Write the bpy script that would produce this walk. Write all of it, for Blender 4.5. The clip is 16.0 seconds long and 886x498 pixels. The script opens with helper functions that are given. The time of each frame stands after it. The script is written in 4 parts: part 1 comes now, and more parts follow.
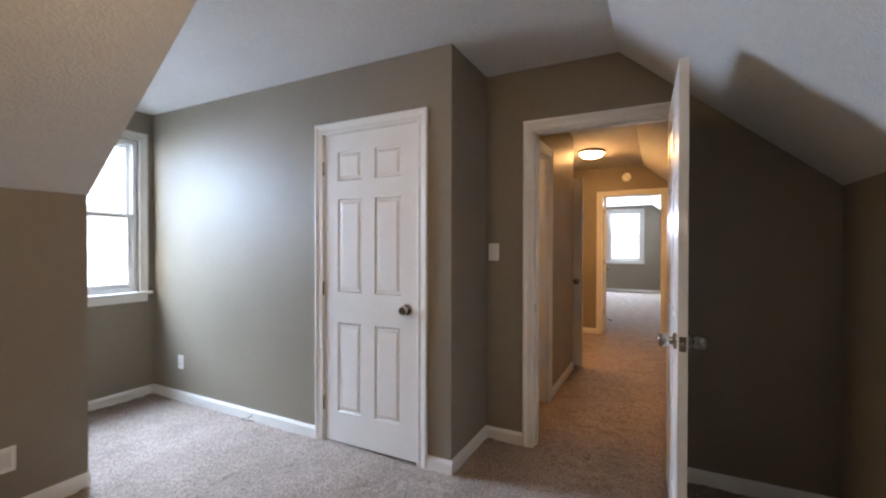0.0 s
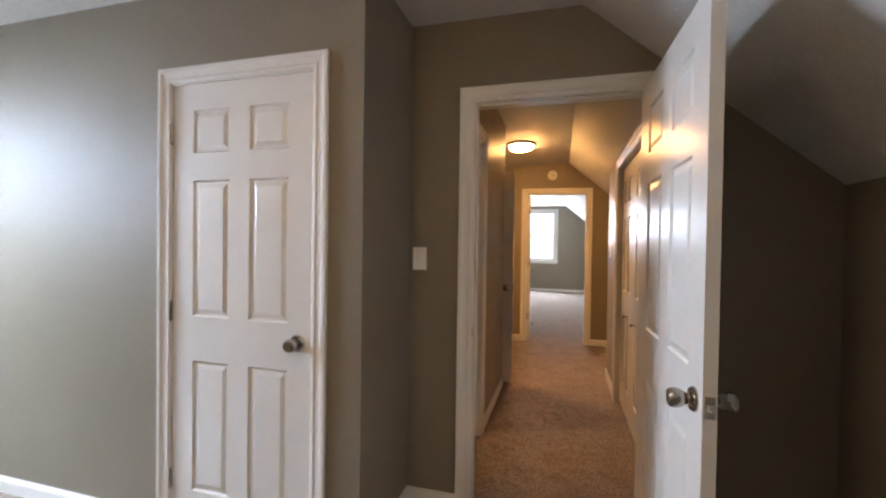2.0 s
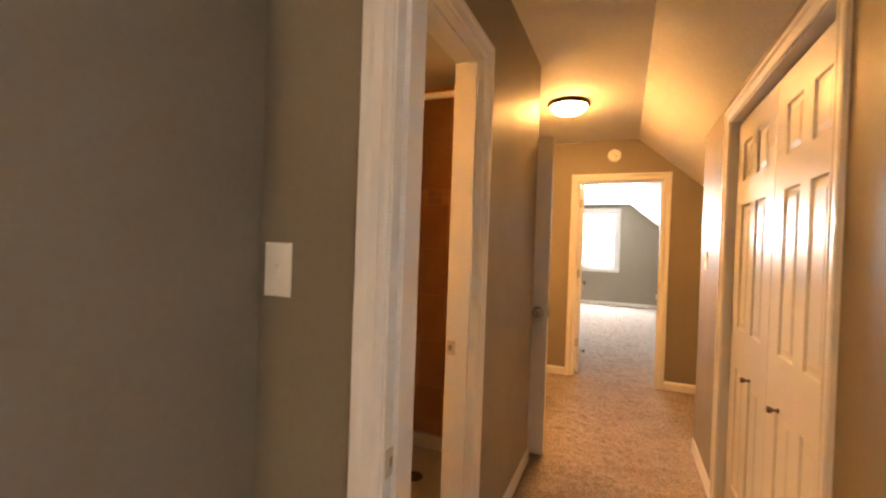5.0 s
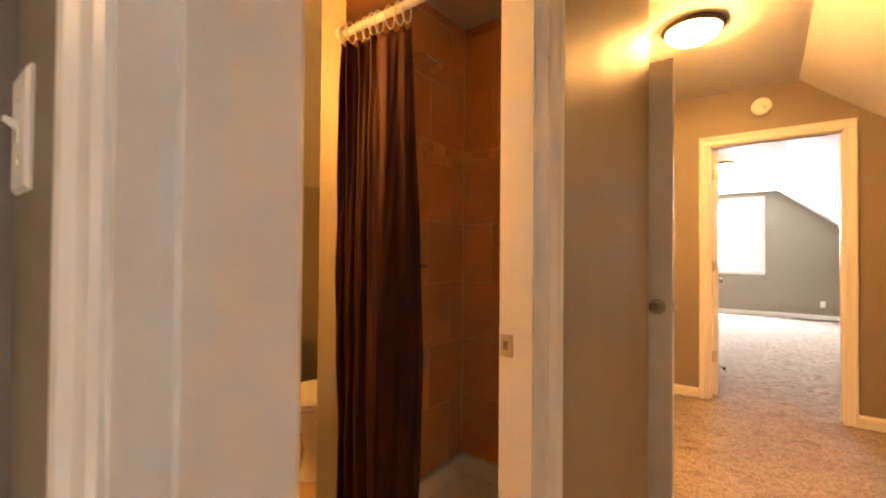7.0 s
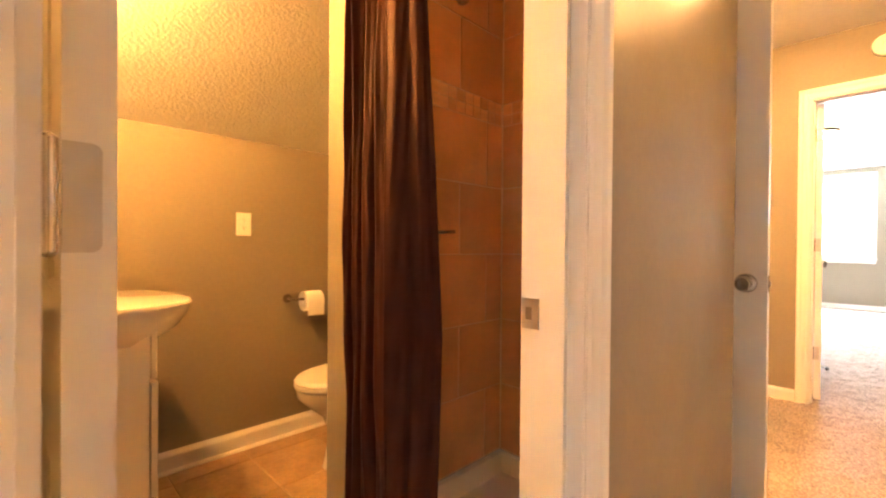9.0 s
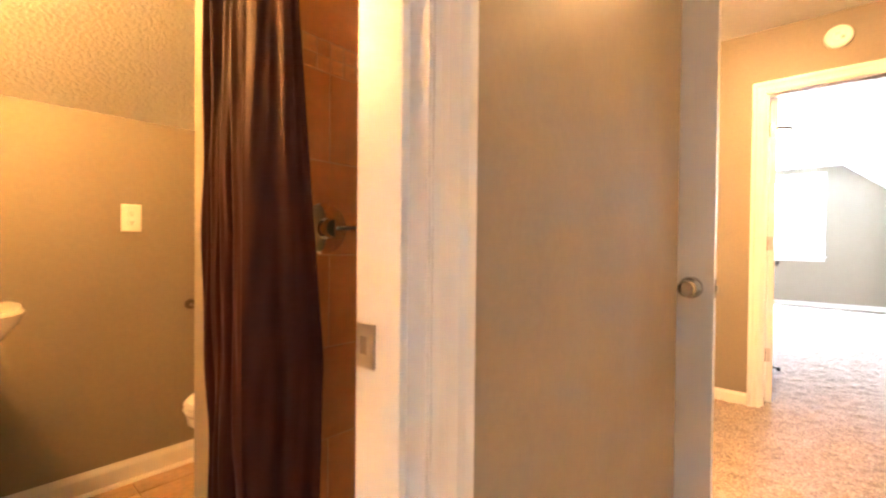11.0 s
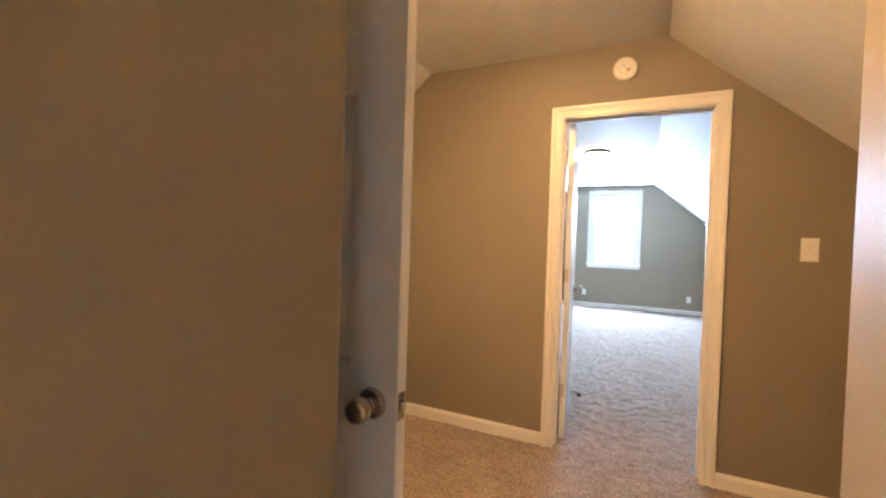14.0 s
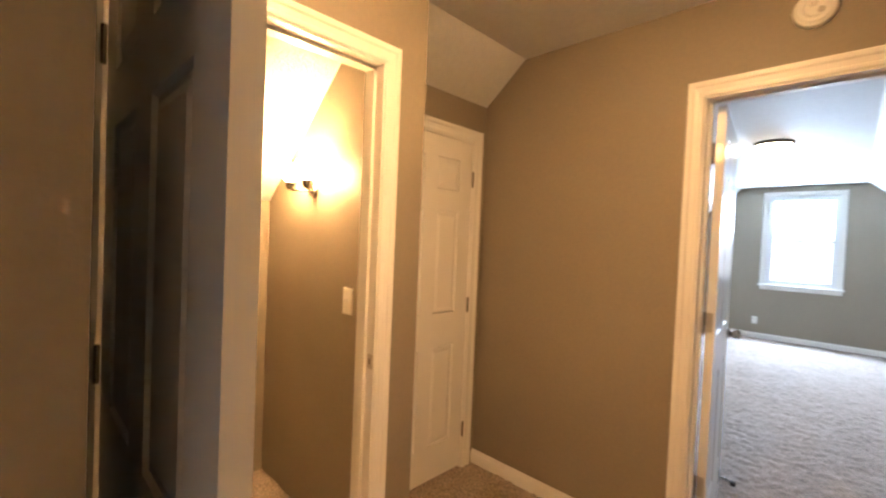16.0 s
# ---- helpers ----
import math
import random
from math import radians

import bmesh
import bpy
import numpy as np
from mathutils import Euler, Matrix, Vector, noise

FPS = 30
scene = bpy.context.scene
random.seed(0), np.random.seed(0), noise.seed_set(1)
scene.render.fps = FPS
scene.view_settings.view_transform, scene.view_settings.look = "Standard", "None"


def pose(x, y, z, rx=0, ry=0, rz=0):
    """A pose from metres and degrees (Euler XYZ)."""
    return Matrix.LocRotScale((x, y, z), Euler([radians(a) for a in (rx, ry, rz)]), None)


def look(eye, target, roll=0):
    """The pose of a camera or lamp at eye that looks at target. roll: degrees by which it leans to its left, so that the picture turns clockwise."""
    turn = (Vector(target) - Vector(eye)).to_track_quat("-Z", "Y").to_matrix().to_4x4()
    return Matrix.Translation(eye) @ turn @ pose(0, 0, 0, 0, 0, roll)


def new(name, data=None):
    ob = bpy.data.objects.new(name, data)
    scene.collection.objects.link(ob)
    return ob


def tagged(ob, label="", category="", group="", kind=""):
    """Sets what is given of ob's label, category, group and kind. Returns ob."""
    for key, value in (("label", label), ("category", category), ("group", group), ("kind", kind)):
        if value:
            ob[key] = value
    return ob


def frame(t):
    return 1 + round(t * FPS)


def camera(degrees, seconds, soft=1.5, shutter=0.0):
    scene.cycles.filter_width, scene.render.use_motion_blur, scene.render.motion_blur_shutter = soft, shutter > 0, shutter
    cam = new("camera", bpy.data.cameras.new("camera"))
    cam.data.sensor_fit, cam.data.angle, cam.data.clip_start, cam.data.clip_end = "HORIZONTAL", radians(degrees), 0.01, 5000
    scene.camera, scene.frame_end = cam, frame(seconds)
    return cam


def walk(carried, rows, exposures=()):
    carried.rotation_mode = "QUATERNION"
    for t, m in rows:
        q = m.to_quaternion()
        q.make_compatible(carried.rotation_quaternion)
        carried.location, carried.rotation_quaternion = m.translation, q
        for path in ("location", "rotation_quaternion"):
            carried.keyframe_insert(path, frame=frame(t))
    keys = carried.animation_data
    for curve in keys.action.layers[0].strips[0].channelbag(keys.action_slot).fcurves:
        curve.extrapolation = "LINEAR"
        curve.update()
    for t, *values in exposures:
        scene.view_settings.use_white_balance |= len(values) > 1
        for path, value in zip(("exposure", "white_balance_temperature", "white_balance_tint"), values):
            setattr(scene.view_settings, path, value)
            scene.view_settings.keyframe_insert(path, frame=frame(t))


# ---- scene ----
cam = camera(92.5, 16.0, soft=2.2, shutter=0.4)
PATH = [
    (0, (0.524, 0.12, 1.301), (-0.391, 1.898, 1.286), 0.1),
    (0.5, (0.435, 0.255, 1.296), (-0.379, 2.082, 1.279), -0.3),
    (1, (0.366, 0.381, 1.299), (-0.368, 2.241, 1.298), -0.1),
    (1.5, (0.285, 0.557, 1.325), (-0.354, 2.452, 1.308), 0.7),
    (2, (0.223, 0.758, 1.339), (-0.318, 2.683, 1.312), 0.8),
    (2.5, (0.194, 0.975, 1.336), (-0.291, 2.915, 1.304), -0.2),
    (3, (0.182, 1.216, 1.35), (-0.289, 3.159, 1.327), -0.9),
    (3.2, (0.181, 1.32, 1.355), (-0.288, 3.264, 1.346), -0.7),
    (5.3, (0.207, 2.232, 1.308), (-0.637, 4.045, 1.285), 1.6),
    (5.5, (0.188, 2.312, 1.287), (-0.689, 4.109, 1.265), 1.1),
    (6, (0.156, 2.476, 1.248), (-0.814, 4.225, 1.239), 0.6),
    (6.5, (0.119, 2.613, 1.193), (-0.974, 4.288, 1.216), 0.5),
    (7, (0.097, 2.728, 1.145), (-1.112, 4.321, 1.171), 0.5),
    (7.5, (0.065, 2.827, 1.108), (-1.245, 4.338, 1.123), 1.0),
    (8, (0.042, 2.914, 1.07), (-1.34, 4.359, 1.065), 1.1),
    (8.2, (0.035, 2.934, 1.063), (-1.368, 4.359, 1.052), 1.1),
    (10.3, (0.01, 3.189, 1.03), (-1.412, 4.596, 1.009), 0.2),
    (10.5, (0.007, 3.231, 1.033), (-1.392, 4.659, 1.01), 0.4),
    (11, (0.009, 3.321, 1.051), (-1.316, 4.819, 1.023), 0.6),
    (11.5, (0.021, 3.432, 1.081), (-1.194, 5.021, 1.058), 0.4),
    (12, (0.069, 3.558, 1.127), (-1.035, 5.226, 1.122), -0.2),
    (12.5, (0.117, 3.683, 1.176), (-0.881, 5.416, 1.19), -0.1),
    (13, (0.163, 3.794, 1.215), (-0.768, 5.564, 1.23), 1.0),
    (13.5, (0.198, 3.947, 1.246), (-0.682, 5.742, 1.218), 1.7),
    (14, (0.237, 4.074, 1.279), (-0.634, 5.874, 1.232), 1.8),
    (14.5, (0.283, 4.224, 1.317), (-0.631, 6.002, 1.279), 0.5),
    (15, (0.31, 4.38, 1.357), (-0.715, 6.097, 1.342), 0.1),
    (15.2, (0.312, 4.416, 1.367), (-0.767, 6.1, 1.365), 0.6),
    (15.5, (0.289, 4.529, 1.375), (-0.904, 6.134, 1.379), 0.8),
    (16, (0.229, 4.68, 1.393), (-1.168, 6.11, 1.345), 2.4),
]
EXPOSURES = [
    (0, -0.33, 6850, 18), (1.5, -0.44, 7050, 18), (2.5, -0.11, 8000, 19), (3, 0.13, 8400, 19), (5.5, 0.56, 9200, 23), (7, 0.88, 9100, 24), (7.5, 1.10, 8900, 24), (8, 1.38, 8550, 21),
    (10.5, 1.95, 7100, 20), (11.5, 1.76, 6400, 14), (12.5, 1.22, 6100, 11), (13.5, 0.68, 5850, 10), (14.5, 0.64, 5750, 10), (16, 0.33, 6050, 12)]
walk(cam, [(t, look(eye, target, roll)) for t, eye, target, roll in PATH], EXPOSURES)

# ---- light ----
world = bpy.data.worlds.new("world")
scene.world = world
world.use_nodes = True
wn = world.node_tree.nodes
sky = wn.new("ShaderNodeTexSky")
sky.sky_type, sky.sun_disc = "NISHITA", False
sky.sun_elevation, sky.sun_rotation = radians(48), radians(200)
world.node_tree.links.new(sky.outputs[0], wn["Background"].inputs[0])
wn["Background"].inputs[1].default_value = 0.12
sun = new("sun", bpy.data.lights.new("sun", "SUN"))
sun.data.energy, sun.data.angle, sun.data.color = 1.5, radians(10), (1, 0.96, 0.9)
sun.matrix_world = pose(0, 0, 12, 42, 0, 160)


def daylight(eye, target, w, h, watts, color=(0.66, 0.83, 1.0)):
    """The sky's light falling in through a window."""
    lamp = new("window_daylight", bpy.data.lights.new("window_daylight", "AREA"))
    lamp.data.shape, lamp.data.size, lamp.data.size_y, lamp.data.energy, lamp.data.color = "RECTANGLE", w, h, watts, color
    lamp.matrix_world = look(eye, target)
    return lamp


E_HALL, E_BATH, E_BED, E_FAR, E_STAIR, E_HAZE = 182, 310, 78, 60, 260, 3.2
daylight((-4.15, 1.77, 2.25), (-1.6, 1.75, 0.55), 1.3, 1.3, 770, (0.52, 0.73, 1.0))
daylight((-4.15, -1.0, 2.25), (-1.6, -0.9, 0.7), 1.3, 1.3, 370, (1.0, 0.97, 0.84))
daylight((-0.395, 13.42, 1.98), (-0.34, 7.0, -0.9), 0.95, 0.65, 480, (0.60, 0.78, 1.0))
# side light for the far bedroom, from an added dormer out of view
daylight((-3.9, 9.1, 2.25), (-1.4, 9.1, 0.4), 1.3, 1.3, 190, (0.62, 0.80, 1.0))

# ---- materials ----


def mat(name, base, rough=0.5, metal=0.0, var=0.08, scale=6.0, fine=0.0, fscale=200.0, bump=0.0, bscale=150.0, dist=0.002, spec=0.5, piece=0.0, coat=0.0, rvar=0.0):
    m = bpy.data.materials.new(name)
    m.use_nodes = True
    n, l = m.node_tree.nodes, m.node_tree.links
    p = n["Principled BSDF"]
    p.inputs["Roughness"].default_value, p.inputs["Metallic"].default_value = rough, metal
    p.inputs["Specular IOR Level"].default_value = spec
    p.inputs["Coat Weight"].default_value = coat
    tc = n.new("ShaderNodeTexCoord")

    def noise_of(s, detail=3.0):
        t = n.new("ShaderNodeTexNoise")
        t.inputs["Scale"].default_value, t.inputs["Detail"].default_value = s, detail
        l.new(tc.outputs["Object"], t.inputs["Vector"])
        return t.outputs["Fac"]

    def times(a, lo, hi):
        r = n.new("ShaderNodeMapRange")
        r.inputs["From Min"].default_value, r.inputs["From Max"].default_value = 0.3, 0.7
        r.inputs["To Min"].default_value, r.inputs["To Max"].default_value = lo, hi
        l.new(a, r.inputs["Value"])
        return r.outputs[0]

    f = times(noise_of(scale), 1 - var, 1 + var)
    if fine:
        g = n.new("ShaderNodeMath")
        g.operation = "MULTIPLY"
        l.new(f, g.inputs[0]), l.new(times(noise_of(fscale, 2.0), 1 - fine, 1 + fine), g.inputs[1])
        f = g.outputs[0]
    if piece:
        oi = n.new("ShaderNodeObjectInfo")
        r = n.new("ShaderNodeMapRange")
        r.inputs["To Min"].default_value, r.inputs["To Max"].default_value = 1 - piece, 1 + piece
        l.new(oi.outputs["Random"], r.inputs["Value"])
        g = n.new("ShaderNodeMath")
        g.operation = "MULTIPLY"
        l.new(f, g.inputs[0]), l.new(r.outputs[0], g.inputs[1])
        f = g.outputs[0]
    v = n.new("ShaderNodeVectorMath")
    v.operation = "SCALE"
    v.inputs[0].default_value = base
    l.new(f, v.inputs["Scale"])
    l.new(v.outputs[0], p.inputs["Base Color"])
    if rvar:
        l.new(times(noise_of(scale * 3), rough - rvar, rough + rvar), p.inputs["Roughness"])
    if bump:
        b = n.new("ShaderNodeBump")
        b.inputs["Strength"].default_value, b.inputs["Distance"].default_value = bump, dist
        l.new(noise_of(bscale, 4.0), b.inputs["Height"])
        l.new(b.outputs[0], p.inputs["Normal"])
    return m


def glow(name, color, strength):
    m = mat(name, (0.9, 0.88, 0.84), 0.3)
    p = m.node_tree.nodes["Principled BSDF"]
    p.inputs["Emission Color"].default_value = (*color, 1)
    p.inputs["Emission Strength"].default_value = strength
    return m


PAINT = mat("taupe_wall_paint", (0.252, 0.216, 0.164), 0.50, var=0.04, scale=1.6, fine=0.03, fscale=60, bump=0.22, bscale=150, dist=0.0015, spec=0.36, rvar=0.05)
CEIL = mat("textured_ceiling_paint", (0.67, 0.66, 0.63), 0.75, var=0.03, scale=2, fine=0.03, fscale=40, bump=0.9, bscale=78, dist=0.005, spec=0.3)
TRIM = mat("white_semigloss_paint", (0.80, 0.785, 0.75), 0.29, var=0.02, scale=4, bump=0.03, bscale=25, dist=0.0006, spec=0.5)
PLASTIC = mat("white_plastic", (0.82, 0.81, 0.77), 0.35, var=0.02)
VINYL = mat("white_vinyl", (0.82, 0.83, 0.84), 0.4, var=0.02)
CARPET = mat("beige_carpet", (0.290, 0.234, 0.200), 0.95, var=0.10, scale=5, fine=0.38, fscale=88, bump=0.6, bscale=260, dist=0.004, spec=0.1)
SLABM = mat("subfloor", (0.3, 0.25, 0.2), 0.9)
NICKEL = mat("brushed_nickel", (0.44, 0.41, 0.37), 0.2, 1.0, var=0.05, scale=30)
SATIN = mat("satin_nickel", (0.60, 0.56, 0.50), 0.38, 1.0, var=0.05, scale=30)
BRONZE = mat("dark_bronze", (0.16, 0.12, 0.09), 0.4, 1.0, var=0.1, scale=20)
CHROME = mat("chrome", (0.75, 0.74, 0.72), 0.1, 1.0, var=0.02)
DARK = mat("dark_slot", (0.03, 0.028, 0.025), 0.6)
RUBBER = mat("dark_rubber", (0.04, 0.04, 0.04), 0.7)
WALLTILE = mat("brown_ceramic_tile", (0.63, 0.285, 0.120), 0.16, var=0.10, scale=5, fine=0.03, fscale=50, bump=0.04, bscale=9, dist=0.002, piece=0.07)
MOSAIC = mat("tan_mosaic_tile", (0.68, 0.34, 0.15), 0.25, var=0.12, scale=14, fine=0.06, fscale=70, bump=0.1, bscale=60, piece=0.16)
FLOORTILE = mat("tan_floor_tile", (0.46, 0.30, 0.18), 0.38, var=0.2, scale=6, fine=0.1, fscale=60, bump=0.1, bscale=40, piece=0.08)
GROUT = mat("tan_grout", (0.60, 0.38, 0.21), 0.9, var=0.1, scale=20, bump=0.3, bscale=200)
PORCELAIN = mat("white_porcelain", (0.82, 0.79, 0.73), 0.1, var=0.01, coat=0.5)
ACRYLIC = mat("white_acrylic", (0.80, 0.74, 0.64), 0.25, var=0.02)
LACQUER = mat("cream_lacquer", (0.78, 0.75, 0.68), 0.3, var=0.02)
CLOTH = mat("brown_satin_cloth", (0.046, 0.0125, 0.007), 0.60, var=0.12, scale=12, fine=0.1, fscale=500, bump=0.25, bscale=700, dist=0.0006, spec=0.12)
PAPER = mat("tissue_paper", (0.85, 0.83, 0.79), 0.9, bump=0.2, bscale=300)
LEAFY = mat("lawn", (0.09, 0.12, 0.05), 0.9, var=0.3, scale=0.6, fine=0.3, fscale=8)
HOUSEM = mat("roof_shingle_grey", (0.10, 0.10, 0.105), 0.9, var=0.2, scale=3, fine=0.2, fscale=40)
SIDING = mat("white_siding", (0.62, 0.61, 0.58), 0.7, var=0.05, scale=2)
WARM, WARMER = (1.0, 0.545, 0.20), (1.0, 0.51, 0.15)
HAZE = glow("bright_hazy_sky", (0.95, 0.98, 1.0), E_HAZE)
LAMP_HALL = glow("lit_glass_hall", WARM, E_HALL)
LAMP_BATH = glow("lit_glass_bath", WARMER, E_BATH)
# glow of the added bedroom fill light, which stays out of view
LAMP_BED_FILL = glow("lit_glass_bedroom_fill", (1.0, 0.72, 0.40), E_BED)
LAMP_FAR = glow("lit_glass_far", (1.0, 0.8, 0.55), E_FAR)
LAMP_STAIR = glow("lit_glass_stair", WARM, E_STAIR)
GLASS = bpy.data.materials.new("window_glass")
GLASS.use_nodes = True
gp = GLASS.node_tree.nodes["Principled BSDF"]
gp.inputs["Transmission Weight"].default_value, gp.inputs["Roughness"].default_value, gp.inputs["IOR"].default_value = 1.0, 0.0, 1.45

# ---- mesh helpers ----


def box(bm, x0, y0, z0, x1, y1, z1, bevel=0.0):
    made = bmesh.ops.create_cube(bm, size=1)["verts"]
    for v in made:
        v.co = Vector((x0 + (v.co.x + 0.5) * (x1 - x0), y0 + (v.co.y + 0.5) * (y1 - y0), z0 + (v.co.z + 0.5) * (z1 - z0)))
    if bevel:
        edges = {e for v in made for e in v.link_edges}
        bmesh.ops.bevel(bm, geom=list(edges), offset=bevel, segments=2, profile=0.5, affect="EDGES")
    return bm


def prism(bm, poly, a0, a1, put):
    """A closed outline extruded from a0 to a1; put(u, v, a) gives the place."""
    n = len(poly)
    lo = [bm.verts.new(put(u, v, a0)) for u, v in poly]
    hi = [bm.verts.new(put(u, v, a1)) for u, v in poly]
    bm.faces.new(lo), bm.faces.new(hi)
    for i in range(n):
        bm.faces.new((lo[i], lo[(i + 1) % n], hi[(i + 1) % n], hi[i]))
    return bm


def strip(bm, rings, closed=False, caps=True):
    """Skin rings of equal length, each a loop of points."""
    loops = [[bm.verts.new(c) for c in r] for r in rings]
    n = len(loops[0])
    pairs = list(zip(loops, loops[1:])) + ([(loops[-1], loops[0])] if closed else [])
    for a, b in pairs:
        for i in range(n):
            bm.faces.new((a[i], a[(i + 1) % n], b[(i + 1) % n], b[i]))
    if caps and not closed:
        bm.faces.new(loops[0]), bm.faces.new(loops[-1])
    return bm


def lathe(bm, profile, axis="z", origin=(0, 0, 0), n=24):
    """(radius, height) pairs turned round an axis."""
    o = Vector(origin)
    rings = []
    for r, h in profile:
        ring = []
        for i in range(n):
            a = 2 * math.pi * i / n
            c, s = max(r, 1e-4) * math.cos(a), max(r, 1e-4) * math.sin(a)
            ring.append(o + Vector({"z": (c, s, h), "y": (c, h, s), "x": (h, c, s)}[axis]))
        rings.append(ring)
    return strip(bm, rings)


def tube(bm, points, r, n=10):
    """A round bar along points."""
    pts = [Vector(p) for p in points]
    rings = []
    for i, p in enumerate(pts):
        d = (pts[min(i + 1, len(pts) - 1)] - pts[max(i - 1, 0)]).normalized()
        side = d.orthogonal().normalized() if abs(d.z) > 0.9 else d.cross(Vector((0, 0, 1))).normalized()
        up = side.cross(d)
        rings.append([p + r * (math.cos(2 * math.pi * k / n) * side + math.sin(2 * math.pi * k / n) * up) for k in range(n)])
    return strip(bm, rings)


def mesh_of(name, bm, material, smooth=False):
    bmesh.ops.recalc_face_normals(bm, faces=bm.faces)
    me = bpy.data.meshes.new(name)
    bm.to_mesh(me)
    bm.free()
    me.materials.append(material)
    if smooth:
        me.polygons.foreach_set("use_smooth", [True] * len(me.polygons))
        me.set_sharp_from_angle(angle=radians(40))
    return me


def part(name, bm, material, parent, label="", smooth=False):
    ob = new(name, mesh_of(name, bm, material, smooth))
    ob.parent = parent
    return tagged(ob, label)


def thing(name, m, label, category, group="", kind=""):
    ob = new(name)
    ob.empty_display_size = 0.1
    ob.matrix_world = m
    return tagged(ob, label, category, group, kind)


def structure(name, bm, material, label, category="wall"):
    bmesh.ops.remove_doubles(bm, verts=bm.verts, dist=0.0001)
    return tagged(new(name, mesh_of(name, bm, material)), label, category, "", "structure")


def B():
    return bmesh.new()


# ---- the plan ----
TOP, FLAT_W, FLAT_E, KNEE_W, KNEE_E, FALL = 2.44, -1.18, 0.297, -2.21, 1.30, 0.845
BED_N, ALCOVE_N, SOUTH = 2.27, 2.81, -2.6
HALL_W, HALL_E, HALL_END_W, HALL_END_E = -0.305, 0.680, 4.736, 5.42
STAIR_X, NOOK_X, NOOK_S = -1.06, -1.45, 5.86
FAR_S, FAR_N = 6.735, 13.2
T = 0.115


def roof(x):
    return TOP - FALL * max(0.0, FLAT_W - x, x - FLAT_E)


def gable_poly(x0, x1, z0=0.0, extra=0.03):
    xs = [x0] + [x for x in (FLAT_W, FLAT_E) if x0 < x < x1] + [x1]
    return [(x0, z0), (x1, z0)] + [(x, max(z0 + 0.001, roof(x) + extra)) for x in reversed(xs)]


def along_y(u, v, a):
    return (u, a, v)


def along_x(u, v, a):
    return (a, u, v)


# ceilings
bm = B()
box(bm, FLAT_W, SOUTH, TOP, FLAT_E, FAR_N + 0.1, TOP + 0.12)
structure("ceiling", bm, CEIL, "white stipple-textured flat drywall ceiling", "ceiling")
bm = B()
prism(bm, [(FLAT_E, TOP), (KNEE_E + T, roof(KNEE_E + T)), (KNEE_E + T, roof(KNEE_E + T) + 0.14), (FLAT_E, TOP + 0.12)], SOUTH, FAR_N + 0.1, along_y)
structure("ceiling_slope_east", bm, CEIL, "white sloping attic ceiling under the roof", "ceiling")
bm = B()
for y0, y1 in ((SOUTH, -1.5), (-0.5, 1.274), (BED_N + 0.03, 8.6), (9.6, FAR_N + 0.1)):
    prism(bm, [(FLAT_W, TOP), (KNEE_W - T, roof(KNEE_W - T)), (KNEE_W - T, roof(KNEE_W - T) + 0.14), (FLAT_W, TOP + 0.12)], y0, y1, along_y)
structure("ceiling_slope_west", bm, CEIL, "white sloping attic ceiling cut by dormers", "ceiling")
bm = B()
box(bm, -3.56, 1.17, TOP, FLAT_W, BED_N + 0.1, TOP + 0.1)
box(bm, -3.56, -1.6, TOP, FLAT_W, -0.4, TOP + 0.1)
box(bm, -3.35, 8.5, TOP, FLAT_W, 9.7, TOP + 0.1)
structure("ceiling_dormer", bm, CEIL, "white flat ceiling inside the dormers", "ceiling")
bm = B()
box(bm, -1.27, 3.74, 2.30, HALL_W - T + 0.01, 4.65, 2.36)
structure("ceiling_shower", bm, CEIL, "white lowered ceiling over the shower", "ceiling")

# outer walls
bm = B()
box(bm, KNEE_E, SOUTH, 0, KNEE_E + T, FAR_N, roof(KNEE_E) + 0.03)
structure("wall_knee_east", bm, PAINT, "taupe painted low knee wall under the slope")
bm = B()
for y0, y1 in ((SOUTH, -1.5), (-0.5, 1.268), (BED_N + 0.05, 8.6), (9.6, FAR_N)):
    box(bm, KNEE_W - T, y0, 0, KNEE_W, y1, roof(KNEE_W) + 0.03)
structure("wall_knee_west", bm, PAINT, "taupe painted low knee wall under the slope")
bm = B()
prism(bm, gable_poly(KNEE_W - T, KNEE_E + T), SOUTH - T, SOUTH, along_y)
structure("wall_south", bm, PAINT, "plain taupe gable wall")


def cheek(bm, y0, y1, x_end):
    prism(bm, [(x_end, 0), (KNEE_W - 0.004, 0), (KNEE_W - 0.004, roof(KNEE_W) + 0.012), (FLAT_W, TOP + 0.008), (x_end, TOP + 0.008)], y0, y1, along_y)


bm = B()
cheek(bm, 1.17, 1.27, -3.56)
cheek(bm, -1.6, -1.5, -3.56)
cheek(bm, -0.5, -0.4, -3.56)
cheek(bm, 8.5, 8.6, -3.3)
cheek(bm, 9.6, 9.7, -3.3)
structure("wall_dormer_cheek", bm, PAINT, "taupe painted side wall of a dormer")


def pierced(bm, u0, u1, z1, holes, a0, a1, put):
    """A wall from u0 to u1 with rectangular openings (ua, ub, za, zb)."""
    u = u0
    for ua, ub, za, zb in sorted(holes):
        if ua > u:
            prism(bm, [(u, 0), (ua, 0), (ua, z1), (u, z1)], a0, a1, put)
        if za > 0:
            prism(bm, [(ua, 0), (ub, 0), (ub, za), (ua, za)], a0, a1, put)
        if zb < z1:
            prism(bm, [(ua, zb), (ub, zb), (ub, z1), (ua, z1)], a0, a1, put)
        u = ub
    if u1 > u:
        prism(bm, [(u, 0), (u1, 0), (u1, z1), (u, z1)], a0, a1, put)
    return bm


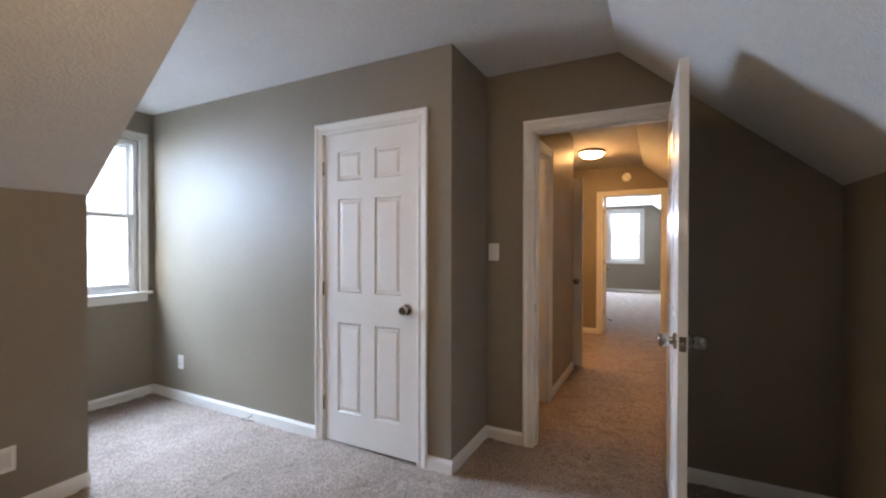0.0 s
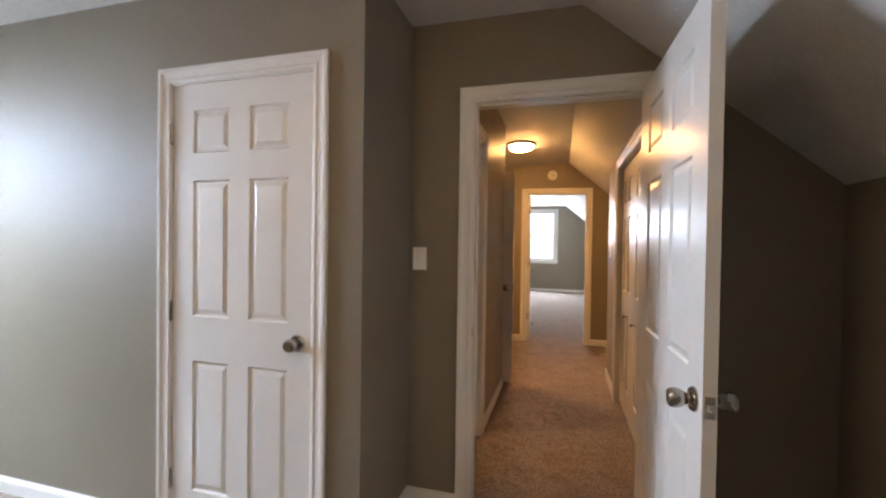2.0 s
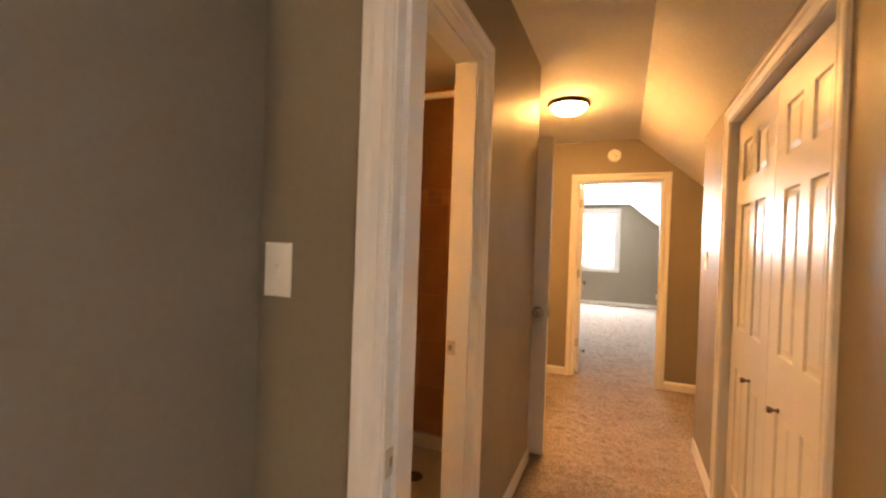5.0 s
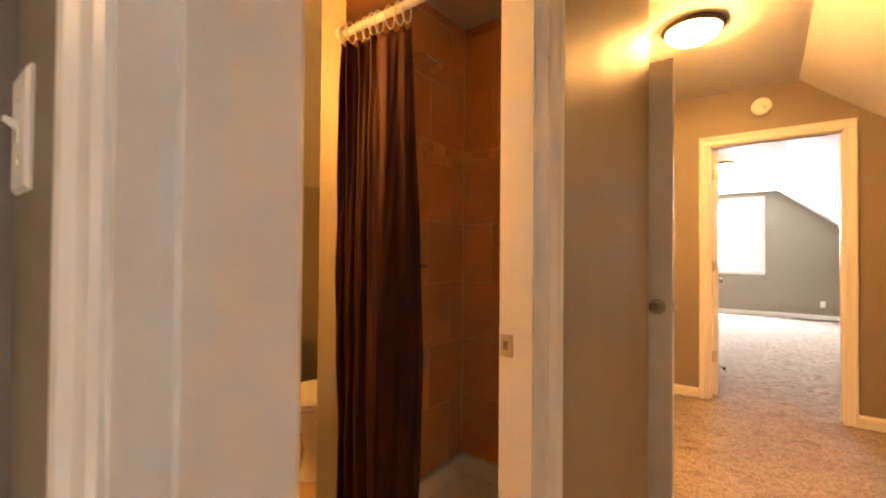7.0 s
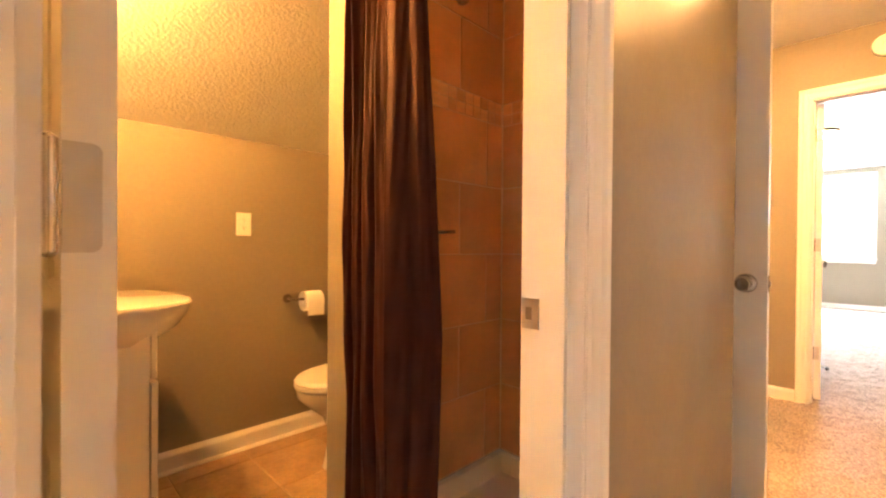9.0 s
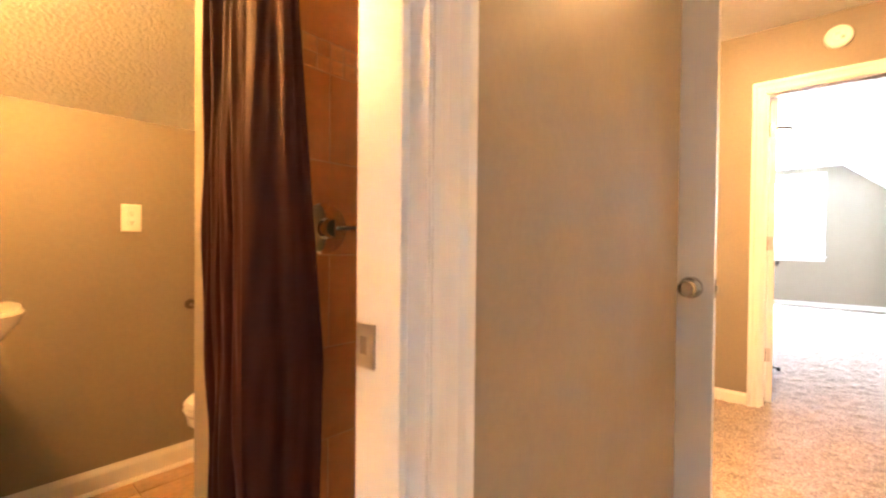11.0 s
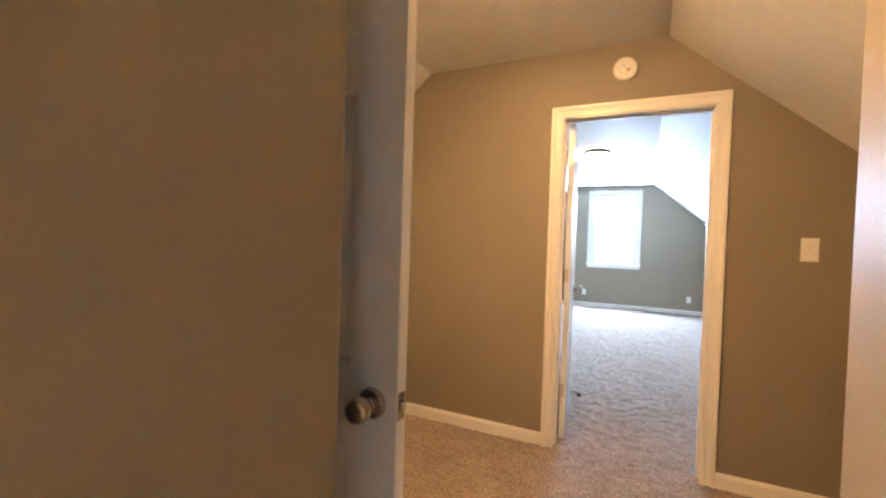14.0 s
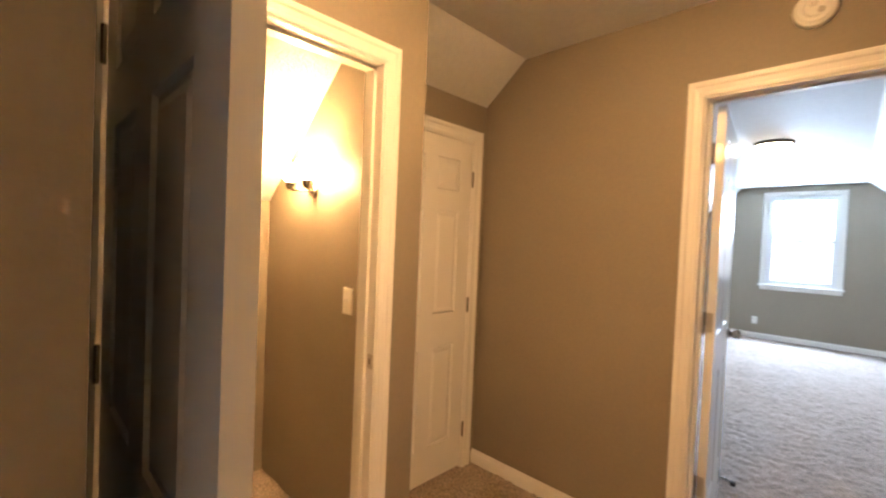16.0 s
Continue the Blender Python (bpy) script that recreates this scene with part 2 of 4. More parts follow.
structure("wall_dormer_west", pierced(B(), 1.27, BED_N, TOP + 0.02, [(1.36, 2.15, 0.90, 2.19)], -3.56, -3.445, along_x), PAINT, "taupe dormer wall round the window")
structure("wall_dormer_south", pierced(B(), -1.5, -0.5, TOP + 0.02, [(-1.4, -0.6, 0.90, 2.19)], -3.56, -3.445, along_x), PAINT, "taupe dormer wall round a second window")
# unseen dormer, added to let side light into the far bedroom
structure("wall_far_dormer", pierced(B(), 8.6, 9.6, TOP + 0.02, [(8.7, 9.5, 0.90, 2.19)], -3.3, -3.2, along_x), PAINT, "taupe wall round the window of an added unseen dormer")
bm = B()
prism(bm, gable_poly(KNEE_W, -0.82), FAR_N, FAR_N + T, along_y)
prism(bm, gable_poly(0.03, KNEE_E), FAR_N, FAR_N + T, along_y)
box(bm, -0.82, FAR_N, 0, 0.03, FAR_N + T, 0.88)
box(bm, -0.82, FAR_N, 2.28, 0.03, FAR_N + T, TOP + 0.02)
structure("wall_north", bm, PAINT, "taupe gable end wall with a window")

# inner walls
DOOR_H = 2.05
bm = pierced(B(), -3.56, -0.53, TOP + 0.02, [(-1.49, -0.735, 0, DOOR_H)], BED_N, BED_N + T, along_y)
box(bm, -0.53 - T, BED_N + T, 0, -0.53, ALCOVE_N, TOP + 0.02)
structure("wall_closet", bm, PAINT, "taupe painted wall round the bedroom closet")
EN0, EN1 = -0.218, 0.592
bm = B()
prism(bm, gable_poly(KNEE_W, EN0), ALCOVE_N, ALCOVE_N + T, along_y)
prism(bm, gable_poly(EN0, EN1, DOOR_H), ALCOVE_N, ALCOVE_N + T, along_y)
prism(bm, gable_poly(EN1, KNEE_E), ALCOVE_N, ALCOVE_N + T, along_y)
structure("wall_entry", bm, PAINT, "taupe painted wall round the bedroom doorway")
BA0, BA1 = 2.984, 3.665
bm = pierced(B(), ALCOVE_N + T, HALL_END_W, TOP + 0.02, [(BA0, BA1, 0, DOOR_H)], HALL_W - T, HALL_W, along_x)
box(bm, STAIR_X - T, HALL_END_W - T, 0, HALL_W - T, HALL_END_W, TOP + 0.02)
structure("wall_hall_west", bm, PAINT, "satin taupe hall wall with the bathroom doorway")
ST0, ST1 = 4.862, 5.664
bm = pierced(B(), HALL_END_W, NOOK_S, TOP + 0.02, [(ST0, ST1, 0, DOOR_H)], STAIR_X - T, STAIR_X, along_x)
structure("wall_stair", bm, PAINT, "taupe wall round the stair doorway")
bm = B()
prism(bm, gable_poly(KNEE_W, STAIR_X - T), 5.73, NOOK_S, along_y)
structure("wall_stair_north", bm, PAINT, "taupe stairwell side wall under the slope")
bm = B()
prism(bm, gable_poly(KNEE_W, STAIR_X - T), HALL_END_W - T, HALL_END_W, along_y)
structure("wall_stair_south", bm, PAINT, "taupe stairwell side wall")
bm = B()
NK0, NK1 = 5.935, 6.645
pierced(bm, NOOK_S, FAR_S, roof(NOOK_X) + 0.03, [(NK0, NK1, 0, 1.99)], NOOK_X - T, NOOK_X, along_x)
structure("wall_nook", bm, PAINT, "short taupe wall with a small door under the slope")
BI0, BI1 = 3.46, 4.68
bm = pierced(B(), ALCOVE_N + T, HALL_END_E, roof(HALL_E) + 0.03, [(BI0, BI1, 0, 2.015)], HALL_E, HALL_E + T, along_x)
prism(bm, gable_poly(HALL_E + T, KNEE_E), HALL_END_E - T, HALL_END_E, along_y)
structure("wall_hall_east", bm, PAINT, "taupe hall wall with a bifold closet opening")
FD0, FD1 = -0.272, 0.548
bm = B()
prism(bm, gable_poly(KNEE_W, FD0), FAR_S, FAR_S + T, along_y)
prism(bm, gable_poly(FD0, FD1, DOOR_H), FAR_S, FAR_S + T, along_y)
prism(bm, gable_poly(FD1, KNEE_E), FAR_S, FAR_S + T, along_y)
structure("wall_far", bm, PAINT, "tan-looking taupe wall round the far bedroom doorway")
bm = B()
box(bm, -1.27, 3.74, 0, -1.145, HALL_END_W - T, TOP + 0.02)
box(bm, -1.145, 4.53, 0, HALL_W - T, HALL_END_W - T, TOP + 0.02)
box(bm, KNEE_W, 4.56, 0, -1.27, HALL_END_W - T, TOP)
structure("wall_shower", bm, PAINT, "taupe partition wall between toilet and shower")

# floor
bm = B()
box(bm, -3.56, SOUTH - T, -0.25, KNEE_E + T, FAR_N + T, -0.02)
structure("subfloor", bm, SLABM, "plain floor slab under the carpet", "floor")


def carpet(name, x0, y0, x1, y1, step, label):
    nx, ny = int((x1 - x0) / step) + 1, int((y1 - y0) / step) + 1
    gx, gy = np.meshgrid(np.linspace(x0, x1, nx), np.linspace(y0, y1, ny))
    rng = np.random.default_rng(7)
    tuft = rng.random((ny, nx))
    soft = (tuft + np.roll(tuft, 1, 0) + np.roll(tuft, 1, 1) + np.roll(tuft, (1, 1), (0, 1))) / 4
    swell = 0.002 * np.sin(gx * 9 + 2 * np.sin(gy * 5)) * np.sin(gy * 7 + 1.3)
    gz = -0.010 + 0.019 * (0.55 * tuft + 0.45 * soft) + swell
    gz -= gz.max() - 0.013
    jit = (rng.random((2, ny, nx)) - 0.5) * step * 0.7
    jit[:, 0], jit[:, -1], jit[:, :, 0], jit[:, :, -1] = 0, 0, 0, 0
    co = np.stack([gx + jit[0], gy + jit[1], gz], -1).reshape(-1, 3)
    idx = np.arange(nx * ny).reshape(ny, nx)
    quads = np.stack([idx[:-1, :-1], idx[:-1, 1:], idx[1:, 1:], idx[1:, :-1]], -1).reshape(-1, 4)
    me = bpy.data.meshes.new(name)
    me.vertices.add(len(co)), me.loops.add(quads.size), me.polygons.add(len(quads))
    me.vertices.foreach_set("co", co.ravel())
    me.loops.foreach_set("vertex_index", quads.ravel())
    me.polygons.foreach_set("loop_start", np.arange(0, quads.size, 4))
    me.update(calc_edges=True)
    me.polygons.foreach_set("use_smooth", [True] * len(quads))
    me.materials.append(CARPET)
    return tagged(new(name, me), label, "carpet", "", "structure")


carpet("floor_bedroom", -3.445, 0.6, KNEE_E, ALCOVE_N, 0.017, "plush beige-grey cut-pile carpet in the bedroom")
carpet("floor_bedroom_south", -3.445, SOUTH, KNEE_E, 0.6, 0.05, "plush beige-grey cut-pile carpet in the bedroom")
carpet("floor_hall", HALL_W - 0.02, ALCOVE_N, HALL_E + 0.05, HALL_END_W, 0.017, "plush beige cut-pile carpet along the hall")
carpet("floor_landing", NOOK_X - 0.05, HALL_END_W, KNEE_E, FAR_S, 0.017, "plush beige cut-pile carpet on the landing")
carpet("floor_far", KNEE_W, FAR_S, KNEE_E, FAR_N, 0.02, "plush pale beige carpet in the far bedroom")
carpet("floor_stair", KNEE_W, HALL_END_W, NOOK_X - 0.05, NOOK_S, 0.05, "beige carpet at the stair head")

# ---- trim ----
CASING = [(0.0, 0.0), (0.0, 0.009), (0.006, 0.013), (0.016, 0.013), (0.021, 0.010), (0.040, 0.012), (0.048, 0.018), (0.062, 0.019), (0.067, 0.015), (0.067, 0.0)]


def casing(u0, u1, h, put, label, z0=0.0, base=False, first=1.0):
    """Moulded trim round an opening; put(u, v, d) gives the place, d out of the wall."""
    bm = B()
    gap = 0.006
    rings = []
    corners = [(u0, z0, -1, -1 if base else 0), (u0, h, -1, 1), (u1, h, 1, 1), (u1, z0, 1, -1 if base else 0)]
    for u, v, su, sv in corners:
        rings.append([put(u + su * (a * (first if su < 0 else 1.0) + gap), v + sv * (a + gap), d - 0.002) for a, d in CASING])
    strip(bm, rings, closed=base)
    return tagged(new("trim", mesh_of("trim", bm, TRIM)), label, "door trim", "", "structure")


def lining(u0, u1, h, put, depth, stop):
    """The jamb boards and the stop inside an opening; d runs from 0 at the face to -depth."""
    bm = B()
    t, e = 0.018, 0.003
    for ua, ub, va, vb in ((u0 - t, u0, 0, h + t), (u1, u1 + t, 0, h + t), (u0, u1, h, h + t)):
        prism(bm, [(ua, va), (ub, va), (ub, vb), (ua, vb)], e, -depth - e, put)
    for ua, ub, va, vb in ((u0, u0 + 0.011, 0, h), (u1 - 0.011, u1, 0, h), (u0 + 0.011, u1 - 0.011, h - 0.011, h)):
        prism(bm, [(ua, va), (ub, va), (ub, vb), (ua, vb)], -stop, -stop - 0.032, put)
    return tagged(new("trim", mesh_of("trim", bm, TRIM)), "white painted door jamb with a stop", "door jamb", "", "structure")


def face_s(y):
    return lambda u, v, d: (u, y - d, v)


def face_n(y):
    return lambda u, v, d: (u, y + d, v)


def face_e(x):
    return lambda u, v, d: (x + d, u, v)


def face_w(x):
    return lambda u, v, d: (x - d, u, v)


CL0, CL1 = -1.49 + 0.02, -0.735 - 0.02
for u0, u1, h, near, far, stop in (
    (CL0, CL1, DOOR_H - 0.02, face_s(BED_N), None, 0.04),
    (EN0 + 0.018, EN1 - 0.018, DOOR_H - 0.018, face_s(ALCOVE_N), face_n(ALCOVE_N + T), 0.029),
    (BA0 + 0.018, BA1 - 0.018, DOOR_H - 0.018, face_e(HALL_W), face_w(HALL_W - T), 0.026),
    (ST0 + 0.018, ST1 - 0.018, DOOR_H - 0.018, face_e(STAIR_X), None, 0.045),
    (NK0 + 0.018, NK1 - 0.018, 1.99 - 0.018, face_e(NOOK_X), None, 0.045),
    (BI0 + 0.018, BI1 - 0.018, 2.015 - 0.018, face_w(HALL_E), None, 0.08),
    (FD0 + 0.018, FD1 - 0.018, DOOR_H - 0.018, face_s(FAR_S), face_n(FAR_S + T), 0.04),
):
    lining(u0, u1, h, near, T, stop)
    casing(u0, u1, h, near, "white moulded door casing", first=0.7 if u0 == BA0 + 0.018 else 1.0)
    if far:
        casing(u0, u1, h, far, "white moulded door casing")

BASE = [(0.0, 0.0), (0.013, 0.0), (0.013, 0.062), (0.010, 0.070), (0.006, 0.078), (0.004, 0.084), (0.0, 0.084)]


TALL_BASE = [(0.0, 0.0), (0.024, 0.0), (0.023, 0.010), (0.018, 0.017), (0.013, 0.020), (0.013, 0.078), (0.010, 0.088), (0.006, 0.096), (0.004, 0.104), (0.0, 0.104)]


def baseboard(x0, y0, x1, y1, side, profile=BASE):
    """A board along a wall from one end to the other; side: +1 puts it to the left of that way."""
    a, b = Vector((x0, y0, 0)), Vector((x1, y1, 0))
    d = (b - a).normalized()
    n = Vector((-d.y, d.x, 0)) * side
    bm = B()
    strip(bm, [[p + n * (u - 0.002) + Vector((0, 0, v)) for u, v in profile] for p in (a, b)])
    return tagged(new("baseboard", mesh_of("baseboard", bm, TRIM)), "white painted moulded baseboard", "baseboard", "", "structure")


E1 = 0.075
BEDROOM_BASES = (
    (KNEE_W, -0.5, KNEE_W, 1.268, -1), (KNEE_W, SOUTH, KNEE_W, -1.5, -1), (KNEE_W - 0.004, 1.27, -3.445, 1.27, -1), (-3.445, 1.27, -3.445, BED_N, -1),
    (-3.445, BED_N, CL0 - E1, BED_N, -1), (CL1 + E1, BED_N, -0.53 + 0.013, BED_N, -1), (-0.53, BED_N, -0.53, ALCOVE_N, -1),
    (-0.53, ALCOVE_N, EN0 + 0.018 - E1, ALCOVE_N, -1), (EN1 - 0.018 + E1, ALCOVE_N, KNEE_E, ALCOVE_N, -1), (KNEE_E, ALCOVE_N, KNEE_E, SOUTH, -1),
)
OTHER_BASES = (
    (HALL_W, BA1 - 0.018 + E1, HALL_W, HALL_END_W + 0.013, -1), (HALL_W, HALL_END_W, STAIR_X, HALL_END_W, 1), (HALL_E, BI1 - 0.018 + E1, HALL_E, HALL_END_E, 1),
    (HALL_E, HALL_END_E, KNEE_E, HALL_END_E, 1), (KNEE_E, HALL_END_E, KNEE_E, FAR_S, 1), (STAIR_X, ST1 - 0.018 + E1, STAIR_X, NOOK_S, -1),
    (HALL_E, ALCOVE_N + T, HALL_E, BI0 + 0.018 - E1, 1),
    (NOOK_X, FAR_S, FD0 + 0.018 - E1, FAR_S, -1), (FD1 - 0.018 + E1, FAR_S, KNEE_E, FAR_S, -1),
    (KNEE_W, FAR_N, KNEE_E, FAR_N, -1), (KNEE_E, FAR_S + T, KNEE_E, FAR_N, 1), (KNEE_W, FAR_S + T, KNEE_W, 8.6, -1), (KNEE_W, 9.6, KNEE_W, FAR_N, -1),
    (FD1 - 0.018 + E1, FAR_S + T, KNEE_E, FAR_S + T, 1),
)
for x0, y0, x1, y1 in ((KNEE_W, ALCOVE_N + T, KNEE_W, 4.56), (KNEE_W, 4.56, -1.27, 4.56)):
    baseboard(x0, y0, x1, y1, -1, TALL_BASE)
for x0, y0, x1, y1, side in BEDROOM_BASES + OTHER_BASES:
    baseboard(x0, y0, x1, y1, side)

# ---- doors ----
ROWS_OF_PANELS = ((0.100, 0.390), (0.488, 0.788), (0.848, 0.942))


def panel_mesh(w, h, t):
    bm = B()
    for s in (1, -1):
        rings = []
        for inset, depth in ((0.0, 0.0), (0.006, 0.008), (0.016, 0.008), (0.034, 0.002)):
            y = s * (t / 2 - depth)
            rings.append([(inset, y, inset), (w - inset, y, inset), (w - inset, y, h - inset), (inset, y, h - inset)])
        strip(bm, rings, caps=False)
        bm.verts.ensure_lookup_table()
        bm.faces.new(bm.verts[-4:])
    return mesh_of("panel", bm, TRIM)


def leaf(owner, w, h, t=0.035, columns=2, z0=0.016, rows=ROWS_OF_PANELS, shift=0.0, edge=0.155):
    """A moulded panel door hung at x = 0, with its panels as parts."""
    stile = edge * w
    mid = 0.145 * w
    pw = (w - 2 * stile - (columns - 1) * mid) / columns
    xs = [stile + c * (pw + mid) for c in range(columns)]
    zs = [(z0 + a * h, z0 + b * h) for a, b in rows]
    bm = B()
    cuts_x = [0] + [v for x in xs for v in (x, x + pw)] + [w]
    cuts_z = [z0] + [v for z in zs for v in z] + [z0 + h]
    corner = {}

    def at(i, k, side):
        if (i, k, side) not in corner:
            corner[i, k, side] = bm.verts.new((cuts_x[i], side * t / 2, cuts_z[k]))
        return corner[i, k, side]

    nx, nz = len(cuts_x) - 1, len(cuts_z) - 1
    solid = {(i, k) for i in range(nx) for k in range(nz) if i % 2 == 0 or k % 2 == 0}
    for i, k in sorted(solid):
        for side in (1, -1):
            bm.faces.new((at(i, k, side), at(i + 1, k, side), at(i + 1, k + 1, side), at(i, k + 1, side)))
        for di, dk, p, q in ((-1, 0, (i, k), (i, k + 1)), (1, 0, (i + 1, k), (i + 1, k + 1)), (0, -1, (i, k), (i + 1, k)), (0, 1, (i, k + 1), (i + 1, k + 1))):
            if (i + di, k + dk) not in solid:
                bm.faces.new((at(*p, 1), at(*q, 1), at(*q, -1), at(*p, -1)))
    slab = part("leaf", bm, TRIM, owner)
    slab.location.x = shift
    for za, zb in zs:
        me = panel_mesh(pw, zb - za, t)
        for x in xs:
            p = new("panel", me)
            p.parent, p.location = slab, (x, 0, za)
    return slab


def knob_set(owner, x, z, t=0.035, sides=(1, -1), material=NICKEL):
    for s in sides:
        bm = B()
        lathe(bm, [(r, s * (t / 2 + d)) for r, d in ((0.034, 0.0), (0.034, 0.005), (0.030, 0.011), (0.017, 0.014), (0.0155, 0.020), (0.020, 0.027), (0.0252, 0.038), (0.0272, 0.048), (0.0268, 0.056), (0.0245, 0.063), (0.020, 0.0665), (0.012, 0.066), (0.0, 0.0655))], "y", (x, 0, z))
        part("door_handle", bm, material, owner, "round brushed nickel knob", True)


def latch(owner, w, z):
    bm = B()
    box(bm, w - 0.001, -0.0125, z - 0.029, w + 0.0015, 0.0125, z + 0.029)
    plate = part("latch_plate", bm, NICKEL, owner, "metal latch plate")
    bm = B()
    box(bm, w + 0.0005, -0.007, z - 0.009, w + 0.009, 0.007, z + 0.009, 0.002)
    part("latch_bolt", bm, CHROME, plate)


def hinges(owner, t, side, heights):
    for z in heights:
        bm = B()
        lathe(bm, [(0.0, -0.048), (0.0035, -0.047), (0.0065, -0.044), (0.0065, 0.044), (0.0035, 0.047), (0.0, 0.048)], "z", (-0.004, side * (t / 2 + 0.008), z), 10)
        hinge = part("hinge", bm, BRONZE if t > 0.0351 else NICKEL, owner, "metal butt hinge", True)
        bm = B()
        e, r = -side * (t / 2 - 0.010), 0.006
        s1 = side * t / 2
        outline = [(s1, -0.044), (s1, 0.044), (e + side * r, 0.044), (e + side * 0.3 * r, 0.042), (e, 0.044 - r), (e, r - 0.044), (e + side * 0.3 * r, -0.042), (e + side * r, -0.044)]
        prism(bm, [(p, z + q) for p, q in outline], -0.0018, 0.0006, along_x)
        for dz in (-0.03, 0.0, 0.03):
            lathe(bm, [(0.0, -0.0026), (0.0035, -0.0026), (0.0035, -0.0016)], "x", (0, 0.002 * (1 if dz else -2), z + dz), 8)
        part("hinge_leaf", bm, SATIN, hinge)


def door(name, m, w, h, label, knob=0.92, knob_sides=(1, -1), hinge_side=-1, hinge_z=(0.26, 1.02, 1.81), bolt=True):
    d = thing(name, m, label, "door", "", "structure")
    leaf(d, w, h)
    if knob:
        knob_set(d, w - 0.062, knob, sides=knob_sides)
    if bolt:
        latch(d, w, knob)
    hinges(d, 0.035, hinge_side, hinge_z)
    return d


# leaf x runs from the hinge; its y faces are the two sides
door("door_closet", pose(CL0 + 0.003, BED_N + 0.020, 0), CL1 - CL0 - 0.006, 2.012, "white closed six-panel closet door with nickel knob", knob_sides=(-1,), bolt=False)
door("door_entry", pose(0.572, ALCOVE_N - 0.012, 0, 0, 0, -88.0), 0.795, 2.012, "white six-panel bedroom door standing wide open", hinge_side=1)
door("door_bath", pose(HALL_W - T - 0.004, BA0 + 0.060, 0, 0, 0, 180), 0.60, 2.012, "white bathroom door standing open inwards", hinge_side=1, hinge_z=(0.26, 1.08, 1.81))
door("door_stair", pose(STAIR_X + 0.028, ST0 - 0.010, 0, 0, 0, -0.2), 0.806, 2.012, "white six-panel stair door open against the wall end", hinge_side=-1, hinge_z=(0.3, 1.065, 1.81))
door("door_far", pose(FD0 + 0.049, FAR_S + T + 0.010, 0, 0, 0, 96.6), 0.775, 2.012, "white glossy bedroom door open into the far room", hinge_side=1, hinge_z=(0.33, 1.07, 1.82))
door("door_nook", pose(NOOK_X - 0.022, NK1 - 0.021, 0, 0, 0, -90), NK1 - NK0 - 0.042, 1.952, "white closed panelled door to the eaves closet", hinge_side=1, knob=0, bolt=False, hinge_z=(0.24, 1.0, 1.755))

# bifold closet doors
bif = thing("door_bifold", pose(HALL_E + 0.052, BI0 + 0.02, 0, 0, 0, 90), "white moulded six-panel folding closet doors, closed", "bifold door", "", "structure")
BW = (BI1 - BI0 - 0.04) / 2
for k in range(2):
    leaf(bif, BW - 0.004, 1.965, 0.03, shift=k * BW + 0.002, edge=0.18)
for x in (0.444, 0.814):
    bm = B()
    lathe(bm, [(0.0085, 0.014), (0.0085, 0.018), (0.005, 0.021), (0.005, 0.030), (0.010, 0.036), (0.0125, 0.043), (0.010, 0.049), (0.0, 0.051)], "y", (x, 0, 0.79), 14)
    part("knob", bm, BRONZE, bif, "small dark bronze knob", True)

# strike plates on the jambs
for x, y, z, ax in ((EN0 + 0.0195, ALCOVE_N + 0.022, 0.90, "x"), (-0.405, BA1 - 0.0195, 0.925, "y"), (STAIR_X - 0.018, ST1 - 0.0195, 0.915, "y")):
    s = thing("strike_plate", pose(x, y, z, 0, 0, 0 if ax == "x" else 90), "brushed nickel strike plate on the door jamb", "strike plate", "strike plates")
    bm = B()
    for a, b, c, d in ((-0.019, -0.006, -0.027, 0.027), (0.007, 0.014, -0.027, 0.027), (-0.006, 0.007, 0.011, 0.027), (-0.006, 0.007, -0.027, -0.011)):
        box(bm, -0.0015, a, c, 0.0015, b, d)
    part("plate", bm, SATIN, s)
    bm = B()
    box(bm, -0.0012, -0.006, -0.011, 0.0004, 0.007, 0.011)
    part("hole", bm, SLABM, s)

# ---- windows ----


